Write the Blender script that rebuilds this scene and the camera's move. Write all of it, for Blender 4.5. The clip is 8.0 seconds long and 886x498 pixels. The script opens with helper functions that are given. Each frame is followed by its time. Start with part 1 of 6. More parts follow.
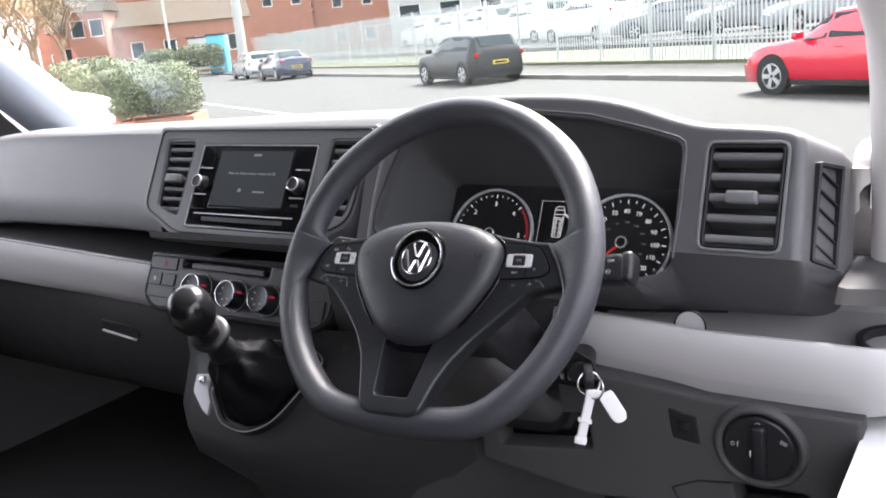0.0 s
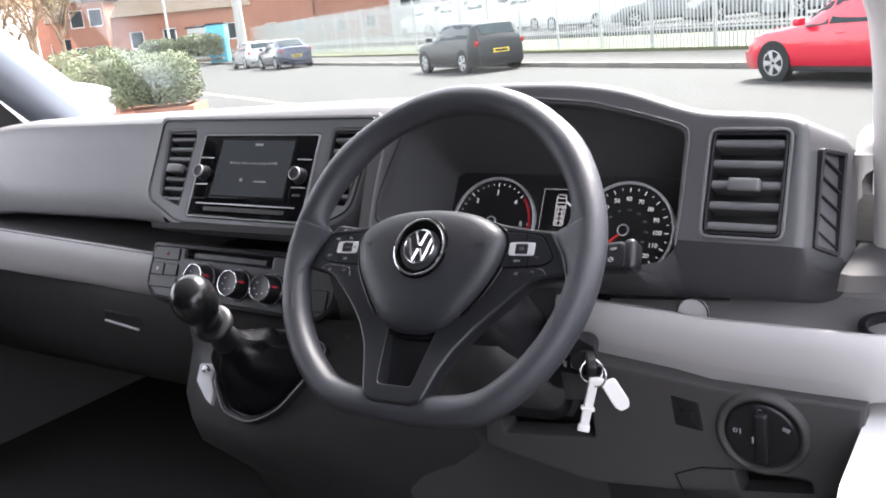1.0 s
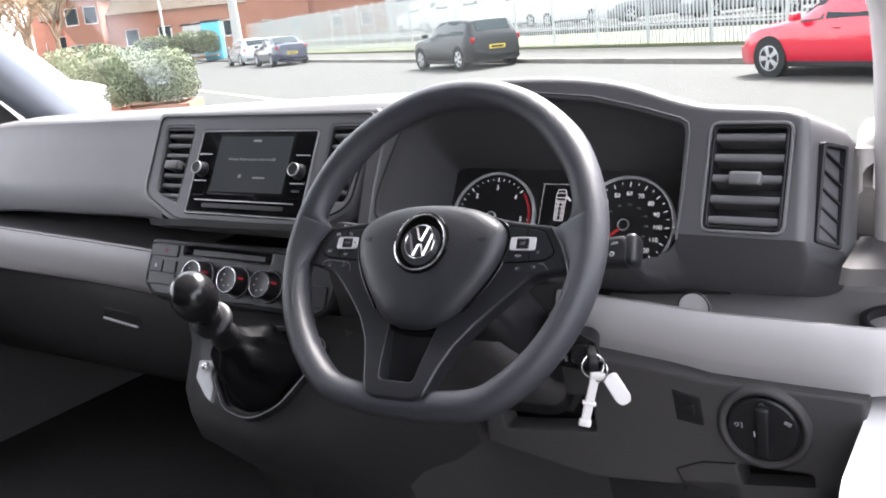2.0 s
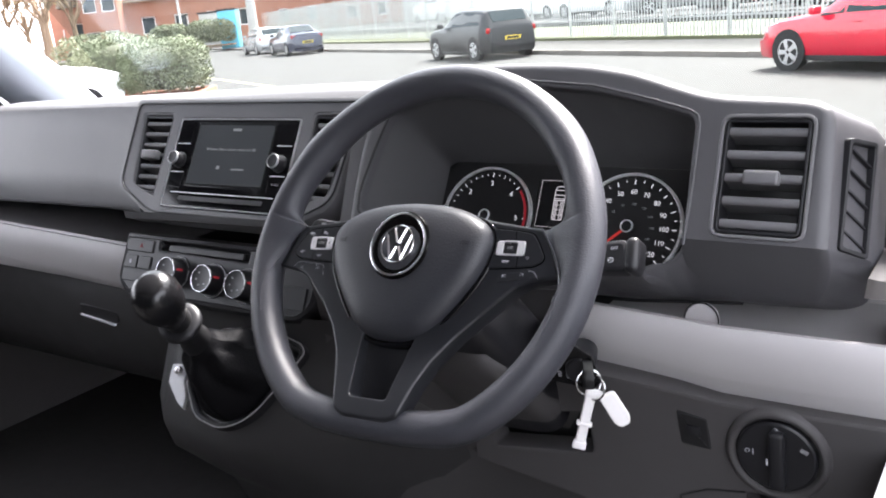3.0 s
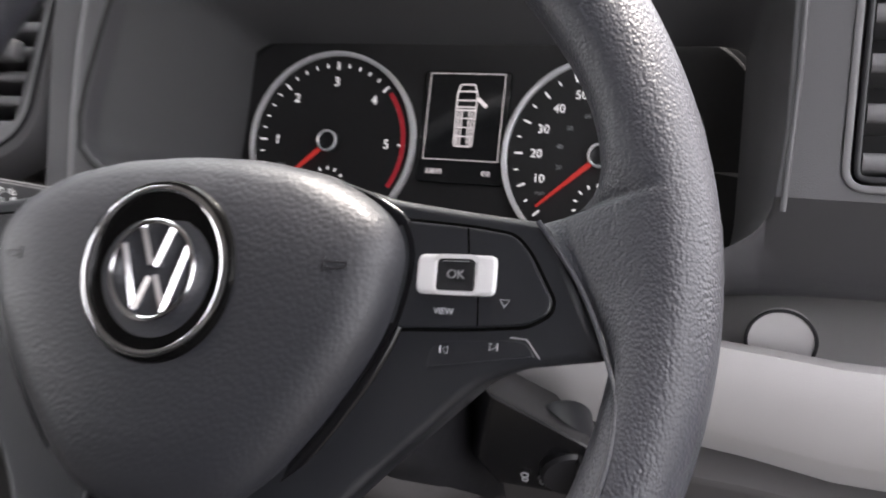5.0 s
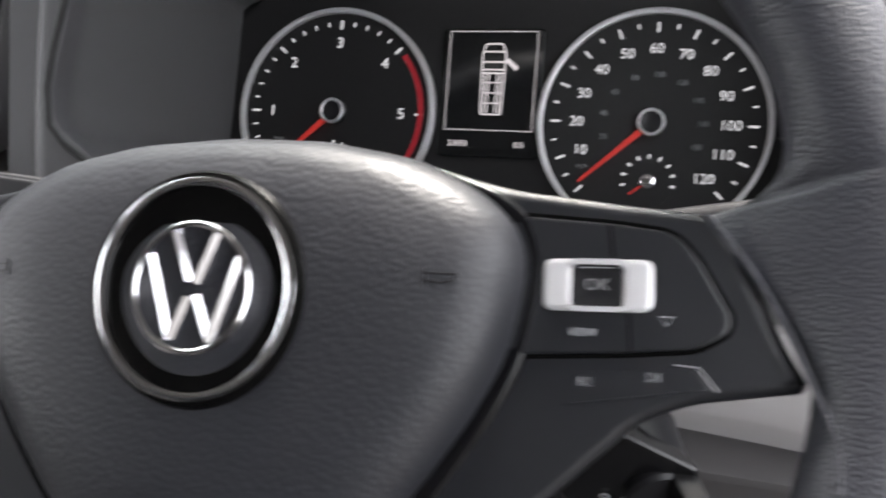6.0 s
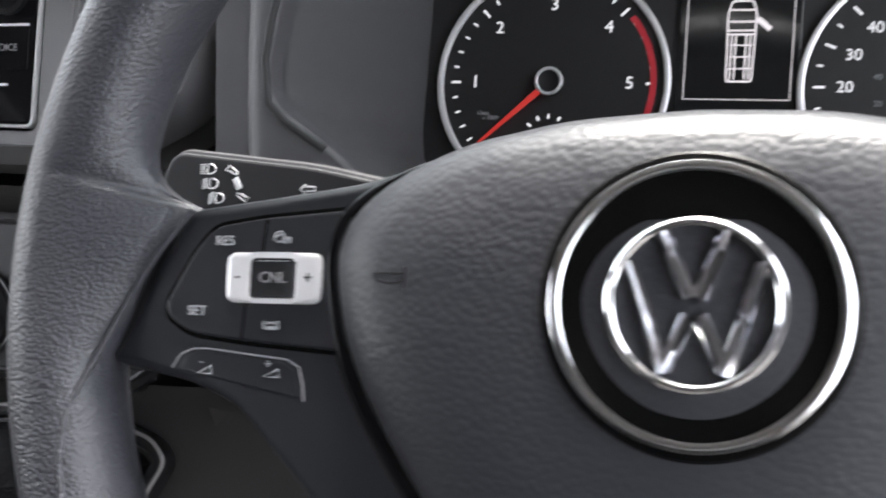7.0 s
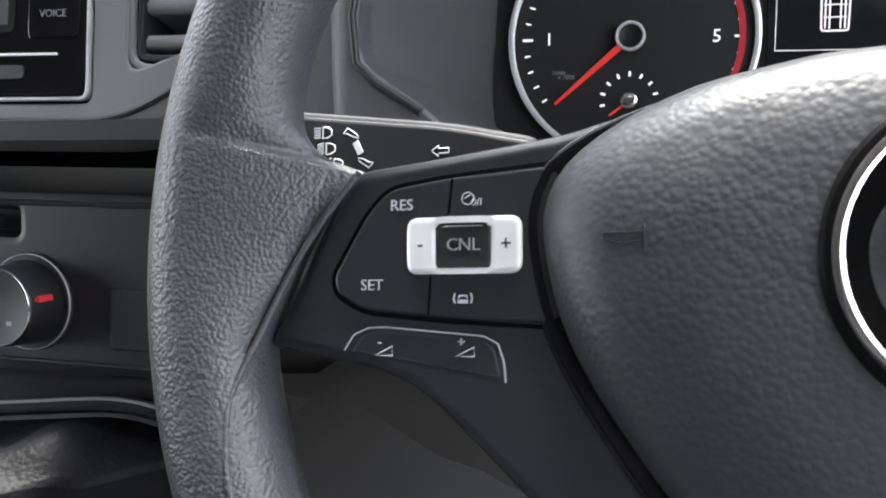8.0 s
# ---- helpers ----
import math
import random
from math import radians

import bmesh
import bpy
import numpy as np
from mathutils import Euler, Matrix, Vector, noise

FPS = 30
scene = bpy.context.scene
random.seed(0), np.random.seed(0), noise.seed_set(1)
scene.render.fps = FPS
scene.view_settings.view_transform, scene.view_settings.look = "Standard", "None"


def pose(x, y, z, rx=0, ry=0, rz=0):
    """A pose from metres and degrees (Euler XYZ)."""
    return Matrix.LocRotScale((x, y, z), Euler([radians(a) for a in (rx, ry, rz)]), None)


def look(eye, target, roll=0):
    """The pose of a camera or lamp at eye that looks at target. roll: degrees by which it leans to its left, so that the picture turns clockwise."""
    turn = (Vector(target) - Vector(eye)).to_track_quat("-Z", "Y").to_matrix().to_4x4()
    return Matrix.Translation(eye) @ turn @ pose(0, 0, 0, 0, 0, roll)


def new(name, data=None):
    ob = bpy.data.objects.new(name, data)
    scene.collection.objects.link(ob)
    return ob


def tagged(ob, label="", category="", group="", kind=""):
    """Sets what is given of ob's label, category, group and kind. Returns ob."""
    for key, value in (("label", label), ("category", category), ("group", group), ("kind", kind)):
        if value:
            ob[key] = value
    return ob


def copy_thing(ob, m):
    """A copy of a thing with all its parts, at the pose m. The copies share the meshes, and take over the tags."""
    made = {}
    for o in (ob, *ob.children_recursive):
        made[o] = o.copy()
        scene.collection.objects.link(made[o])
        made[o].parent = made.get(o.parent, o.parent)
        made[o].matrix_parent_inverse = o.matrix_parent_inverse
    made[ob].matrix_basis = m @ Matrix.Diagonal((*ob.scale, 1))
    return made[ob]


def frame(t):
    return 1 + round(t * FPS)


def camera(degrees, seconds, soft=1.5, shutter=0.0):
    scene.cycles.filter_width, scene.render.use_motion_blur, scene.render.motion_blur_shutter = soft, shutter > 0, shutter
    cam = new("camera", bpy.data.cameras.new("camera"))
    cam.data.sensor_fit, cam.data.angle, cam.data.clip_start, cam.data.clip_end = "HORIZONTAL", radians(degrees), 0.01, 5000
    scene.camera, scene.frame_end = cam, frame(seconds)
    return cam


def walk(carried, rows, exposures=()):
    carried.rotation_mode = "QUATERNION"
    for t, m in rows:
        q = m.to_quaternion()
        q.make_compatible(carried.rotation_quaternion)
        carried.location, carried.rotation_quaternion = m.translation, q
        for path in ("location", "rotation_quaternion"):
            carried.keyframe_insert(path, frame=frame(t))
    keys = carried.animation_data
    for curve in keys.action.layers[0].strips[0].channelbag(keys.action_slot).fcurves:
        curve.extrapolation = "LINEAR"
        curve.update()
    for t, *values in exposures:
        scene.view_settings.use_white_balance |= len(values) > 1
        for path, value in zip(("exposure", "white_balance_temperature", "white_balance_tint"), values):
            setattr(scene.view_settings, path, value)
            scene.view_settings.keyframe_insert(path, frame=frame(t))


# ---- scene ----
cam = camera(52.8, 8.0, soft=1.9, shutter=0.5)
PATH = [
    (0, (0.516, -0.715, 1.611), (-0.57, 0.89, 1.119), -5.0),
    (0.5, (0.52, -0.714, 1.611), (-0.578, 0.879, 1.105), -5.1),
    (1, (0.515, -0.716, 1.611), (-0.572, 0.882, 1.095), -5.3),
    (1.5, (0.513, -0.72, 1.611), (-0.566, 0.881, 1.089), -5.5),
    (3, (0.487, -0.626, 1.594), (-0.617, 0.952, 1.054), -5.0),
    (3.5, (0.454, -0.502, 1.579), (-0.698, 1.03, 1.009), -4.8),
    (4, (0.374, -0.41, 1.558), (-0.737, 1.131, 0.932), -4.8),
    (4.5, (0.267, -0.326, 1.537), (-0.66, 1.307, 0.848), -4.1),
    (4.7, (0.234, -0.281, 1.525), (-0.584, 1.381, 0.773), -4.2),
    (5.8, (0.156, -0.178, 1.497), (-0.403, 1.52, 0.6), -4.4),
    (6, (0.132, -0.182, 1.496), (-0.428, 1.509, 0.587), -4.3),
    (6.5, (0.061, -0.184, 1.498), (-0.521, 1.49, 0.571), -4.3),
    (7, (0.001, -0.164, 1.484), (-0.579, 1.496, 0.531), -5.7),
    (7.5, (-0.041, -0.162, 1.482), (-0.595, 1.486, 0.494), -6.7),
    (8, (-0.062, -0.159, 1.473), (-0.572, 1.496, 0.471), -6.6),
]
walk(cam, [(t, look(eye, target, roll)) for t, eye, target, roll in PATH],
     [(0, 2.94, 6500, 15), (3.0, 2.98, 6500, 15), (3.5, 3.0, 6550, 15), (4.0, 3.1, 6700, 15), (4.5, 3.22, 6900, 16), (6.0, 3.15, 6800, 12), (6.5, 3.28, 6700, 12), (7.0, 3.47, 6600, 11), (8.0, 3.68, 6500, 9)])
# ---- world, sun and exposure ----
world = bpy.data.worlds.new("overcast_sky")
scene.world = world
world.use_nodes = True
wn, wl = world.node_tree.nodes, world.node_tree.links
sky = wn.new("ShaderNodeTexSky")
sky.sky_type = "NISHITA"
sky.sun_disc = False
sky.sun_elevation = radians(53.4)
sky.sun_rotation = radians(3)
sky.air_density, sky.dust_density, sky.ozone_density = 1.0, 4.0, 1.0
cloud = wn.new("ShaderNodeMix")
cloud.data_type = "RGBA"
cloud.inputs["Factor"].default_value = 0.72
cloud.inputs["B"].default_value = (9.6, 9.9, 10.4, 1)
wl.new(sky.outputs["Color"], cloud.inputs["A"])
wl.new(cloud.outputs["Result"], wn["Background"].inputs["Color"])
wn["Background"].inputs["Strength"].default_value = 0.082

sun = new("sun", bpy.data.lights.new("sun", "SUN"))
sun.data.energy, sun.data.angle, sun.data.color = 4.4, radians(22), (1.0, 0.97, 0.93)
sun.matrix_world = look((0.3, 6.6, 8.9), (0, 0, 0))
# ---- materials ----
def material(name, base, rough=0.5, metal=0.0, vary=0.12, scale=12.0, grain=0.0, grain_scale=900.0, coat=0.0, pebble=False, spec=0.5, random_tint=0.0):
    """A surface with wear at a large and a fine scale; grain: relief of the skin; pebble: leather-like cells."""
    m = bpy.data.materials.new(name)
    m.use_nodes = True
    n, l = m.node_tree.nodes, m.node_tree.links
    b = n["Principled BSDF"]
    b.inputs["Metallic"].default_value = metal
    b.inputs["Specular IOR Level"].default_value = spec
    b.inputs["Coat Weight"].default_value = coat
    co = n.new("ShaderNodeTexCoord")
    big = n.new("ShaderNodeTexNoise")
    big.inputs["Scale"].default_value = scale
    big.inputs["Detail"].default_value = 6
    l.new(co.outputs["Object"], big.inputs["Vector"])
    mix = n.new("ShaderNodeMix")
    mix.data_type = "RGBA"
    mix.inputs["A"].default_value = (*[c * (1 - vary) for c in base], 1)
    mix.inputs["B"].default_value = (*[min(1, c * (1 + vary)) for c in base], 1)
    l.new(big.outputs["Fac"], mix.inputs["Factor"])
    colour = mix.outputs["Result"]
    if random_tint:
        info = n.new("ShaderNodeObjectInfo")
        hsv = n.new("ShaderNodeHueSaturation")
        mr = n.new("ShaderNodeMapRange")
        mr.inputs["To Min"].default_value, mr.inputs["To Max"].default_value = 1 - random_tint, 1 + random_tint
        l.new(info.outputs["Random"], mr.inputs["Value"])
        l.new(mr.outputs["Result"], hsv.inputs["Value"])
        l.new(colour, hsv.inputs["Color"])
        colour = hsv.outputs["Color"]
    l.new(colour, b.inputs["Base Color"])
    rr = n.new("ShaderNodeMapRange")
    rr.inputs["To Min"].default_value, rr.inputs["To Max"].default_value = max(0.02, rough - 0.07), min(1, rough + 0.07)
    fine = n.new("ShaderNodeTexNoise")
    fine.inputs["Scale"].default_value = scale * 7
    fine.inputs["Detail"].default_value = 4
    l.new(co.outputs["Object"], fine.inputs["Vector"])
    l.new(fine.outputs["Fac"], rr.inputs["Value"])
    l.new(rr.outputs["Result"], b.inputs["Roughness"])
    if grain:
        bump = n.new("ShaderNodeBump")
        bump.inputs["Strength"].default_value = grain
        bump.inputs["Distance"].default_value = 0.0006
        if pebble:
            cell = n.new("ShaderNodeTexVoronoi")
            cell.feature = "SMOOTH_F1"
            cell.inputs["Scale"].default_value = grain_scale
            cell.inputs["Smoothness"].default_value = 0.4
            warp = n.new("ShaderNodeTexNoise")
            warp.inputs["Scale"].default_value = grain_scale * 0.6
            add = n.new("ShaderNodeVectorMath")
            add.operation = "MULTIPLY_ADD"
            add.inputs[1].default_value = (0.0004, 0.0004, 0.0004)
            l.new(co.outputs["Object"], warp.inputs["Vector"])
            l.new(warp.outputs["Color"], add.inputs[0])
            l.new(co.outputs["Object"], add.inputs[2])
            l.new(add.outputs["Vector"], cell.inputs["Vector"])
            l.new(cell.outputs["Distance"], bump.inputs["Height"])
            bump.invert = True
        else:
            skin = n.new("ShaderNodeTexNoise")
            skin.inputs["Scale"].default_value = grain_scale
            skin.inputs["Detail"].default_value = 3
            l.new(co.outputs["Object"], skin.inputs["Vector"])
            l.new(skin.outputs["Fac"], bump.inputs["Height"])
        l.new(bump.outputs["Normal"], b.inputs["Normal"])
    return m


def glow(name, colour, strength):
    m = bpy.data.materials.new(name)
    m.use_nodes = True
    b = m.node_tree.nodes["Principled BSDF"]
    b.inputs["Base Color"].default_value = (*[c * 0.3 for c in colour], 1)
    b.inputs["Emission Color"].default_value = (*colour, 1)
    b.inputs["Emission Strength"].default_value = strength
    return m


def clear_glass(name, tint=(0.9, 0.94, 0.93), gloss=0.05, share=0.22):
    m = bpy.data.materials.new(name)
    m.use_nodes = True
    n, l = m.node_tree.nodes, m.node_tree.links
    out = n["Material Output"]
    clear = n.new("ShaderNodeBsdfTransparent")
    clear.inputs["Color"].default_value = (*tint, 1)
    shine = n.new("ShaderNodeBsdfGlossy")
    shine.inputs["Roughness"].default_value = gloss
    fres = n.new("ShaderNodeFresnel")
    fres.inputs["IOR"].default_value = 1.3
    weak = n.new("ShaderNodeMath")
    weak.operation = "MULTIPLY"
    weak.inputs[1].default_value = share
    l.new(fres.outputs["Fac"], weak.inputs[0])
    mix = n.new("ShaderNodeMixShader")
    l.new(weak.outputs["Value"], mix.inputs["Fac"])
    l.new(clear.outputs["BSDF"], mix.inputs[1])
    l.new(shine.outputs["BSDF"], mix.inputs[2])
    l.new(mix.outputs["Shader"], out.inputs["Surface"])
    return m


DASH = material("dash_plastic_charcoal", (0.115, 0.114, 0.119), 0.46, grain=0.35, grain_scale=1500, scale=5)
# same plastic as DASH, with the hood's darker shading in its colour
HOOD_SHADE = material("dash_plastic_hood_shade", (0.068, 0.067, 0.072), 0.46, grain=0.35, grain_scale=1500, scale=5)
# dash plastic darkened for shaded places: the cluster well and the stack's overhang
DASH_SHADE = material("hood_plastic_shade", (0.080, 0.080, 0.083), 0.55, grain=0.3, grain_scale=1500, scale=5)
# band plastic dimmed for the shade under the hood; also the gaiter's edge line
BAND_DIM = material("band_plastic_dim", (0.24, 0.232, 0.234), 0.5, grain=0.2, grain_scale=1500, scale=4, vary=0.06)
BAND = material("band_plastic_grey", (0.41, 0.397, 0.397), 0.55, grain=0.2, grain_scale=1500, scale=4, vary=0.05)
LOWER = material("lower_plastic_grey", (0.051, 0.048, 0.049), 0.6, grain=0.25, grain_scale=1500, scale=4, vary=0.08)
# lower plastic at half tone: blocked light on the passenger side is in its colour
LOWER_SHADE = material("lower_plastic_shade", (0.026, 0.025, 0.026), 0.6, grain=0.25, grain_scale=1500, scale=4, vary=0.08)
RUBBER = material("wheel_rim_skin", (0.040, 0.041, 0.049), 0.41, spec=0.55, grain=0.5, grain_scale=900, pebble=True, scale=8)
PAD = material("airbag_cover_skin", (0.021, 0.022, 0.027), 0.47, spec=0.6, grain=0.26, grain_scale=560, pebble=True, scale=8)
SPOKE = material("spoke_satin_plastic", (0.012, 0.013, 0.016), 0.36, spec=0.65, grain=0.1, grain_scale=2500, scale=20)
SATIN = material("satin_black_plastic", (0.011, 0.011, 0.013), 0.42, spec=0.4, scale=20)
JOINT = material("joint_black", (0.003, 0.003, 0.003), 0.9, spec=0.05, scale=20)
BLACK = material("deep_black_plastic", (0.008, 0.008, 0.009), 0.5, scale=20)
PIANO = material("gloss_black_plastic", (0.005, 0.005, 0.006), 0.07, spec=0.3, scale=20)
EMBLEM_BLACK = material("emblem_black", (0.004, 0.004, 0.004), 0.14, spec=0.14, scale=20)
CHROME = material("chrome", (0.88, 0.88, 0.90), 0.14, metal=1.0, scale=30, vary=0.03)
SILVER = material("satin_silver", (0.84, 0.84, 0.86), 0.34, metal=0.45, scale=40, vary=0.05)
LEATHER = material("gaiter_leather", (0.006, 0.006, 0.007), 0.5, spec=0.07, grain=0.5, grain_scale=450, pebble=True, scale=10)
WHITE_PLASTIC = material("white_plastic", (0.84, 0.82, 0.81), 0.4, scale=30, vary=0.04)
PILLAR = material("pillar_trim_beige", (0.62, 0.59, 0.58), 0.65, grain=0.2, grain_scale=1200, scale=4, vary=0.05)
# pale trim whose blue-grey tint stands for window reflections on the pillar
PILLAR_REFLECT = material("pillar_trim_reflection", (0.44, 0.48, 0.55), 0.6, grain=0.1, grain_scale=1200, scale=4, vary=0.08)
POLISHED = material("polished_black_plastic", (0.008, 0.008, 0.009), 0.24, scale=20)
HEADLINING = material("grey_headlining", (0.24, 0.232, 0.228), 0.9, grain=0.4, grain_scale=500, scale=5)
FLOOR_RUBBER = material("floor_rubber", (0.024, 0.023, 0.023), 0.7, grain=0.6, grain_scale=220, scale=6)
CLOTH = material("seat_cloth", (0.010, 0.010, 0.011), 0.85, grain=0.8, grain_scale=700, scale=10)
PAINT_WHITE = material("white_body_paint", (0.78, 0.78, 0.78), 0.25, scale=2, vary=0.03, coat=0.6)
BRIGHT = material("bright_emblem_metal", (0.74, 0.74, 0.77), 0.09, metal=1.0, scale=40, vary=0.04)
GREY_METAL = material("dull_grey_metal", (0.42, 0.42, 0.43), 0.5, metal=0.5, scale=40, vary=0.06)
STEEL = material("key_steel", (0.7, 0.7, 0.7), 0.25, metal=1.0, scale=40)
DIAL = material("dial_face", (0.010, 0.010, 0.011), 0.6, scale=40)
PRINT = glow("dial_print_white", (0.93, 0.95, 1.0), 0.085)
PRINT_DIM = glow("dial_print_grey", (0.5, 0.53, 0.56), 0.015)
RED = glow("needle_red", (0.9, 0.06, 0.05), 0.04)
RED_BAND = glow("red_line_band", (0.6, 0.03, 0.05), 0.03)
LCD = glow("screen_glow", (0.10, 0.11, 0.12), 0.03)
LCD.node_tree.nodes["Principled BSDF"].inputs["Roughness"].default_value = 0.12
LCD_WHITE = glow("display_white", (0.95, 0.90, 0.94), 0.08)
MARK = material("button_print_white", (0.40, 0.41, 0.43), 0.5, scale=40, vary=0.03)
MARK_DIM = material("button_print_grey", (0.2, 0.2, 0.21), 0.5, scale=40, vary=0.03)
MARK_BRIGHT = material("stalk_print_white", (0.50, 0.51, 0.53), 0.5, scale=40, vary=0.03)
SCREEN_TINT = clear_glass("windscreen_glass", tint=(0.80, 0.83, 0.82), share=0.08)
SCREEN_GLASS = material("screen_glass", (0.012, 0.013, 0.014), 0.10, scale=20, vary=0.05)


# ---- shape helpers ----
def finish(bm, mat, name, smooth=35):
    bmesh.ops.recalc_face_normals(bm, faces=bm.faces)
    me = bpy.data.meshes.new(name)
    bm.to_mesh(me)
    bm.free()
    me.materials.append(mat)
    if smooth:
        me.shade_smooth()
        me.set_sharp_from_angle(angle=radians(smooth))
    return me


def part(name, bm, mat, parent=None, label="", m=None, smooth=35):
    """One bmesh as one mesh object, under a thing or a part; m is its pose under the parent."""
    me = finish(bm, mat, name, smooth) if isinstance(bm, bmesh.types.BMesh) else bm
    ob = new(name, me)
    if parent is not None:
        ob.parent = parent
    if m is not None:
        ob.matrix_basis = m
    if label:
        ob["label"] = label
    return ob


def thing(name, label, category, m=None, group="", kind=""):
    ob = new(name)
    ob.empty_display_size = 0.05
    if m is not None:
        ob.matrix_basis = m
    return tagged(ob, label, category, group, kind)


def panel_pose(x, y, z, tilt=0.0, yaw=0.0, roll=0.0):
    """Local x to the right, y up along a panel that leans forward at its top by tilt, z out towards the cab."""
    return pose(x, y, z, 0, 0, yaw) @ pose(0, 0, 0, 90 - tilt, 0, 0) @ pose(0, 0, 0, 0, 0, roll)


def inset(poly, d):
    """A closed outline moved inwards by d (counter-clockwise outlines)."""
    p = [Vector(v) for v in poly]
    out = []
    for i, v in enumerate(p):
        a, b = (v - p[i - 1]).normalized(), (p[(i + 1) % len(p)] - v).normalized()
        na, nb = Vector((-a.y, a.x)), Vector((-b.y, b.x))
        s = na + nb
        s = s / max(0.35, s.dot(na)) if s.length > 1e-6 else na
        out.append(v + s * d)
    return out


def ccw(poly):
    area = sum(poly[i - 1][0] * poly[i][1] - poly[i][0] * poly[i - 1][1] for i in range(len(poly)))
    return [Vector(v) for v in (poly if area > 0 else poly[::-1])]


def rounded(poly, radius, steps=4):
    """Rounds the corners of a closed outline."""
    p = ccw(poly)
    radii = radius if isinstance(radius, (list, tuple)) else [radius] * len(p)
    out = []
    for i, v in enumerate(p):
        a, b = p[i - 1] - v, p[(i + 1) % len(p)] - v
        r = min(radii[i], a.length * 0.45, b.length * 0.45)
        s, e = v + a.normalized() * r, v + b.normalized() * r
        for k in range(steps + 1):
            t = k / steps
            out.append((1 - t) ** 2 * s + 2 * t * (1 - t) * v + t * t * e)
    return out


def box2(w, h, cx=0.0, cy=0.0):
    return [(cx - w / 2, cy - h / 2), (cx + w / 2, cy - h / 2), (cx + w / 2, cy + h / 2), (cx - w / 2, cy + h / 2)]


def circle2(r, cx=0.0, cy=0.0, n=40, squash=1.0):
    return [Vector((cx + r * math.cos(2 * math.pi * i / n), cy + r * squash * math.sin(2 * math.pi * i / n))) for i in range(n)]


def plate(outer, holes=(), thick=0.01, bevel=0.002, z=0.0, bm=None, back=True, slope=0.0, hole_bevel=None):
    """A slab with its front at z, rounded front edges and holes through it."""
    bm = bm or bmesh.new()
    outer = ccw(outer)
    holes = [ccw(h) for h in holes]
    hole_bevel = bevel if hole_bevel is None else hole_bevel
    big = [(0.0, bevel * 1.25)] + ([(bevel * (1 - math.cos(a * math.pi / 12)), bevel * (1 - math.sin(a * math.pi / 12))) for a in range(7)] if bevel > 0.006 else [(0.0, bevel), (bevel * 0.3, bevel * 0.3), (bevel, 0.0)]) + [(thick, -slope)]
    fronts, backs = [], []
    for k, loop in enumerate([outer, *holes]):
        sign = 1 if k == 0 else -1
        last = None
        share = 1.0 if k == 0 else hole_bevel / bevel
        for depth, off in big:
            if depth < thick:
                depth, off = depth * share, off * share
            vs = [bm.verts.new((v.x, v.y, z - depth)) for v in inset(loop, sign * off)]
            if last:
                for i in range(len(vs)):
                    bm.faces.new((last[i - 1], last[i], vs[i], vs[i - 1]))
            else:
                fronts.append(vs)
            last = vs
        backs.append(last)
    for loops in (fronts, backs) if back else (fronts,):
        if len(loops) == 1:
            bm.faces.new(loops[0])
        else:
            edges = []
            for vs in loops:
                for i in range(len(vs)):
                    edges.append(bm.edges.get((vs[i - 1], vs[i])) or bm.edges.new((vs[i - 1], vs[i])))
            bmesh.ops.triangle_fill(bm, use_beauty=True, use_dissolve=False, edges=edges)
    return bm


def dome(outline, levels, bm=None, centre=None):
    """Rings of one outline: levels are (scale, z) from the rim to the crown."""
    bm = bm or bmesh.new()
    p = ccw(outline)
    c = Vector(centre) if centre else sum(p, Vector((0, 0))) / len(p)
    last = None
    for s, z in levels:
        vs = [bm.verts.new((*(c + (v - c) * s), z)) for v in p]
        if last:
            for i in range(len(vs)):
                bm.faces.new((last[i - 1], last[i], vs[i], vs[i - 1]))
        last = vs
    bm.faces.new(last)
    return bm


def sweep(path, section, closed=False, bm=None, ups=None, caps=True):
    """A section (points in side, up) carried along a path; section may be a function of the step."""
    bm = bm or bmesh.new()
    p = [Vector(v) for v in path]
    n = len(p)
    rings = []
    for i, v in enumerate(p):
        a = p[i - 1] if (closed or i) else p[0]
        b = p[(i + 1) % n] if (closed or i < n - 1) else p[-1]
        d = (b - a).normalized()
        up = Vector(ups[i]) if ups else Vector((0, 0, 1))
        if abs(up.dot(d)) > 0.97:
            up = Vector((0, 1, 0)) if abs(d.y) < 0.9 else Vector((1, 0, 0))
        side = d.cross(up).normalized()
        up = side.cross(d).normalized()
        sec = section(i) if callable(section) else section
        rings.append([bm.verts.new(v + side * s[0] + up * s[1]) for s in sec])
    k = len(rings[0])
    for i in range(n if closed else n - 1):
        A, B = rings[i], rings[(i + 1) % n]
        for j in range(k):
            bm.faces.new((A[j], A[(j + 1) % k], B[(j + 1) % k], B[j]))
    if not closed and caps:
        bm.faces.new(rings[0])
        bm.faces.new(rings[-1][::-1])
    return bm


def disc_section(r, n=12, squash=1.0):
    return [(r * math.cos(2 * math.pi * i / n), r * squash * math.sin(2 * math.pi * i / n)) for i in range(n)]


def loft(sections, closed=False, caps=False, bm=None):
    """Skins a list of point rows of equal length; closed joins the first and last of each row."""
    bm = bm or bmesh.new()
    rows = [[bm.verts.new(v) for v in s] for s in sections]
    k = len(rows[0])
    for A, B in zip(rows, rows[1:]):
        for j in range(k if closed else k - 1):
            bm.faces.new((A[j], A[(j + 1) % k], B[(j + 1) % k], B[j]))
    if caps:
        bm.faces.new(rows[0])
        bm.faces.new(rows[-1][::-1])
    return bm


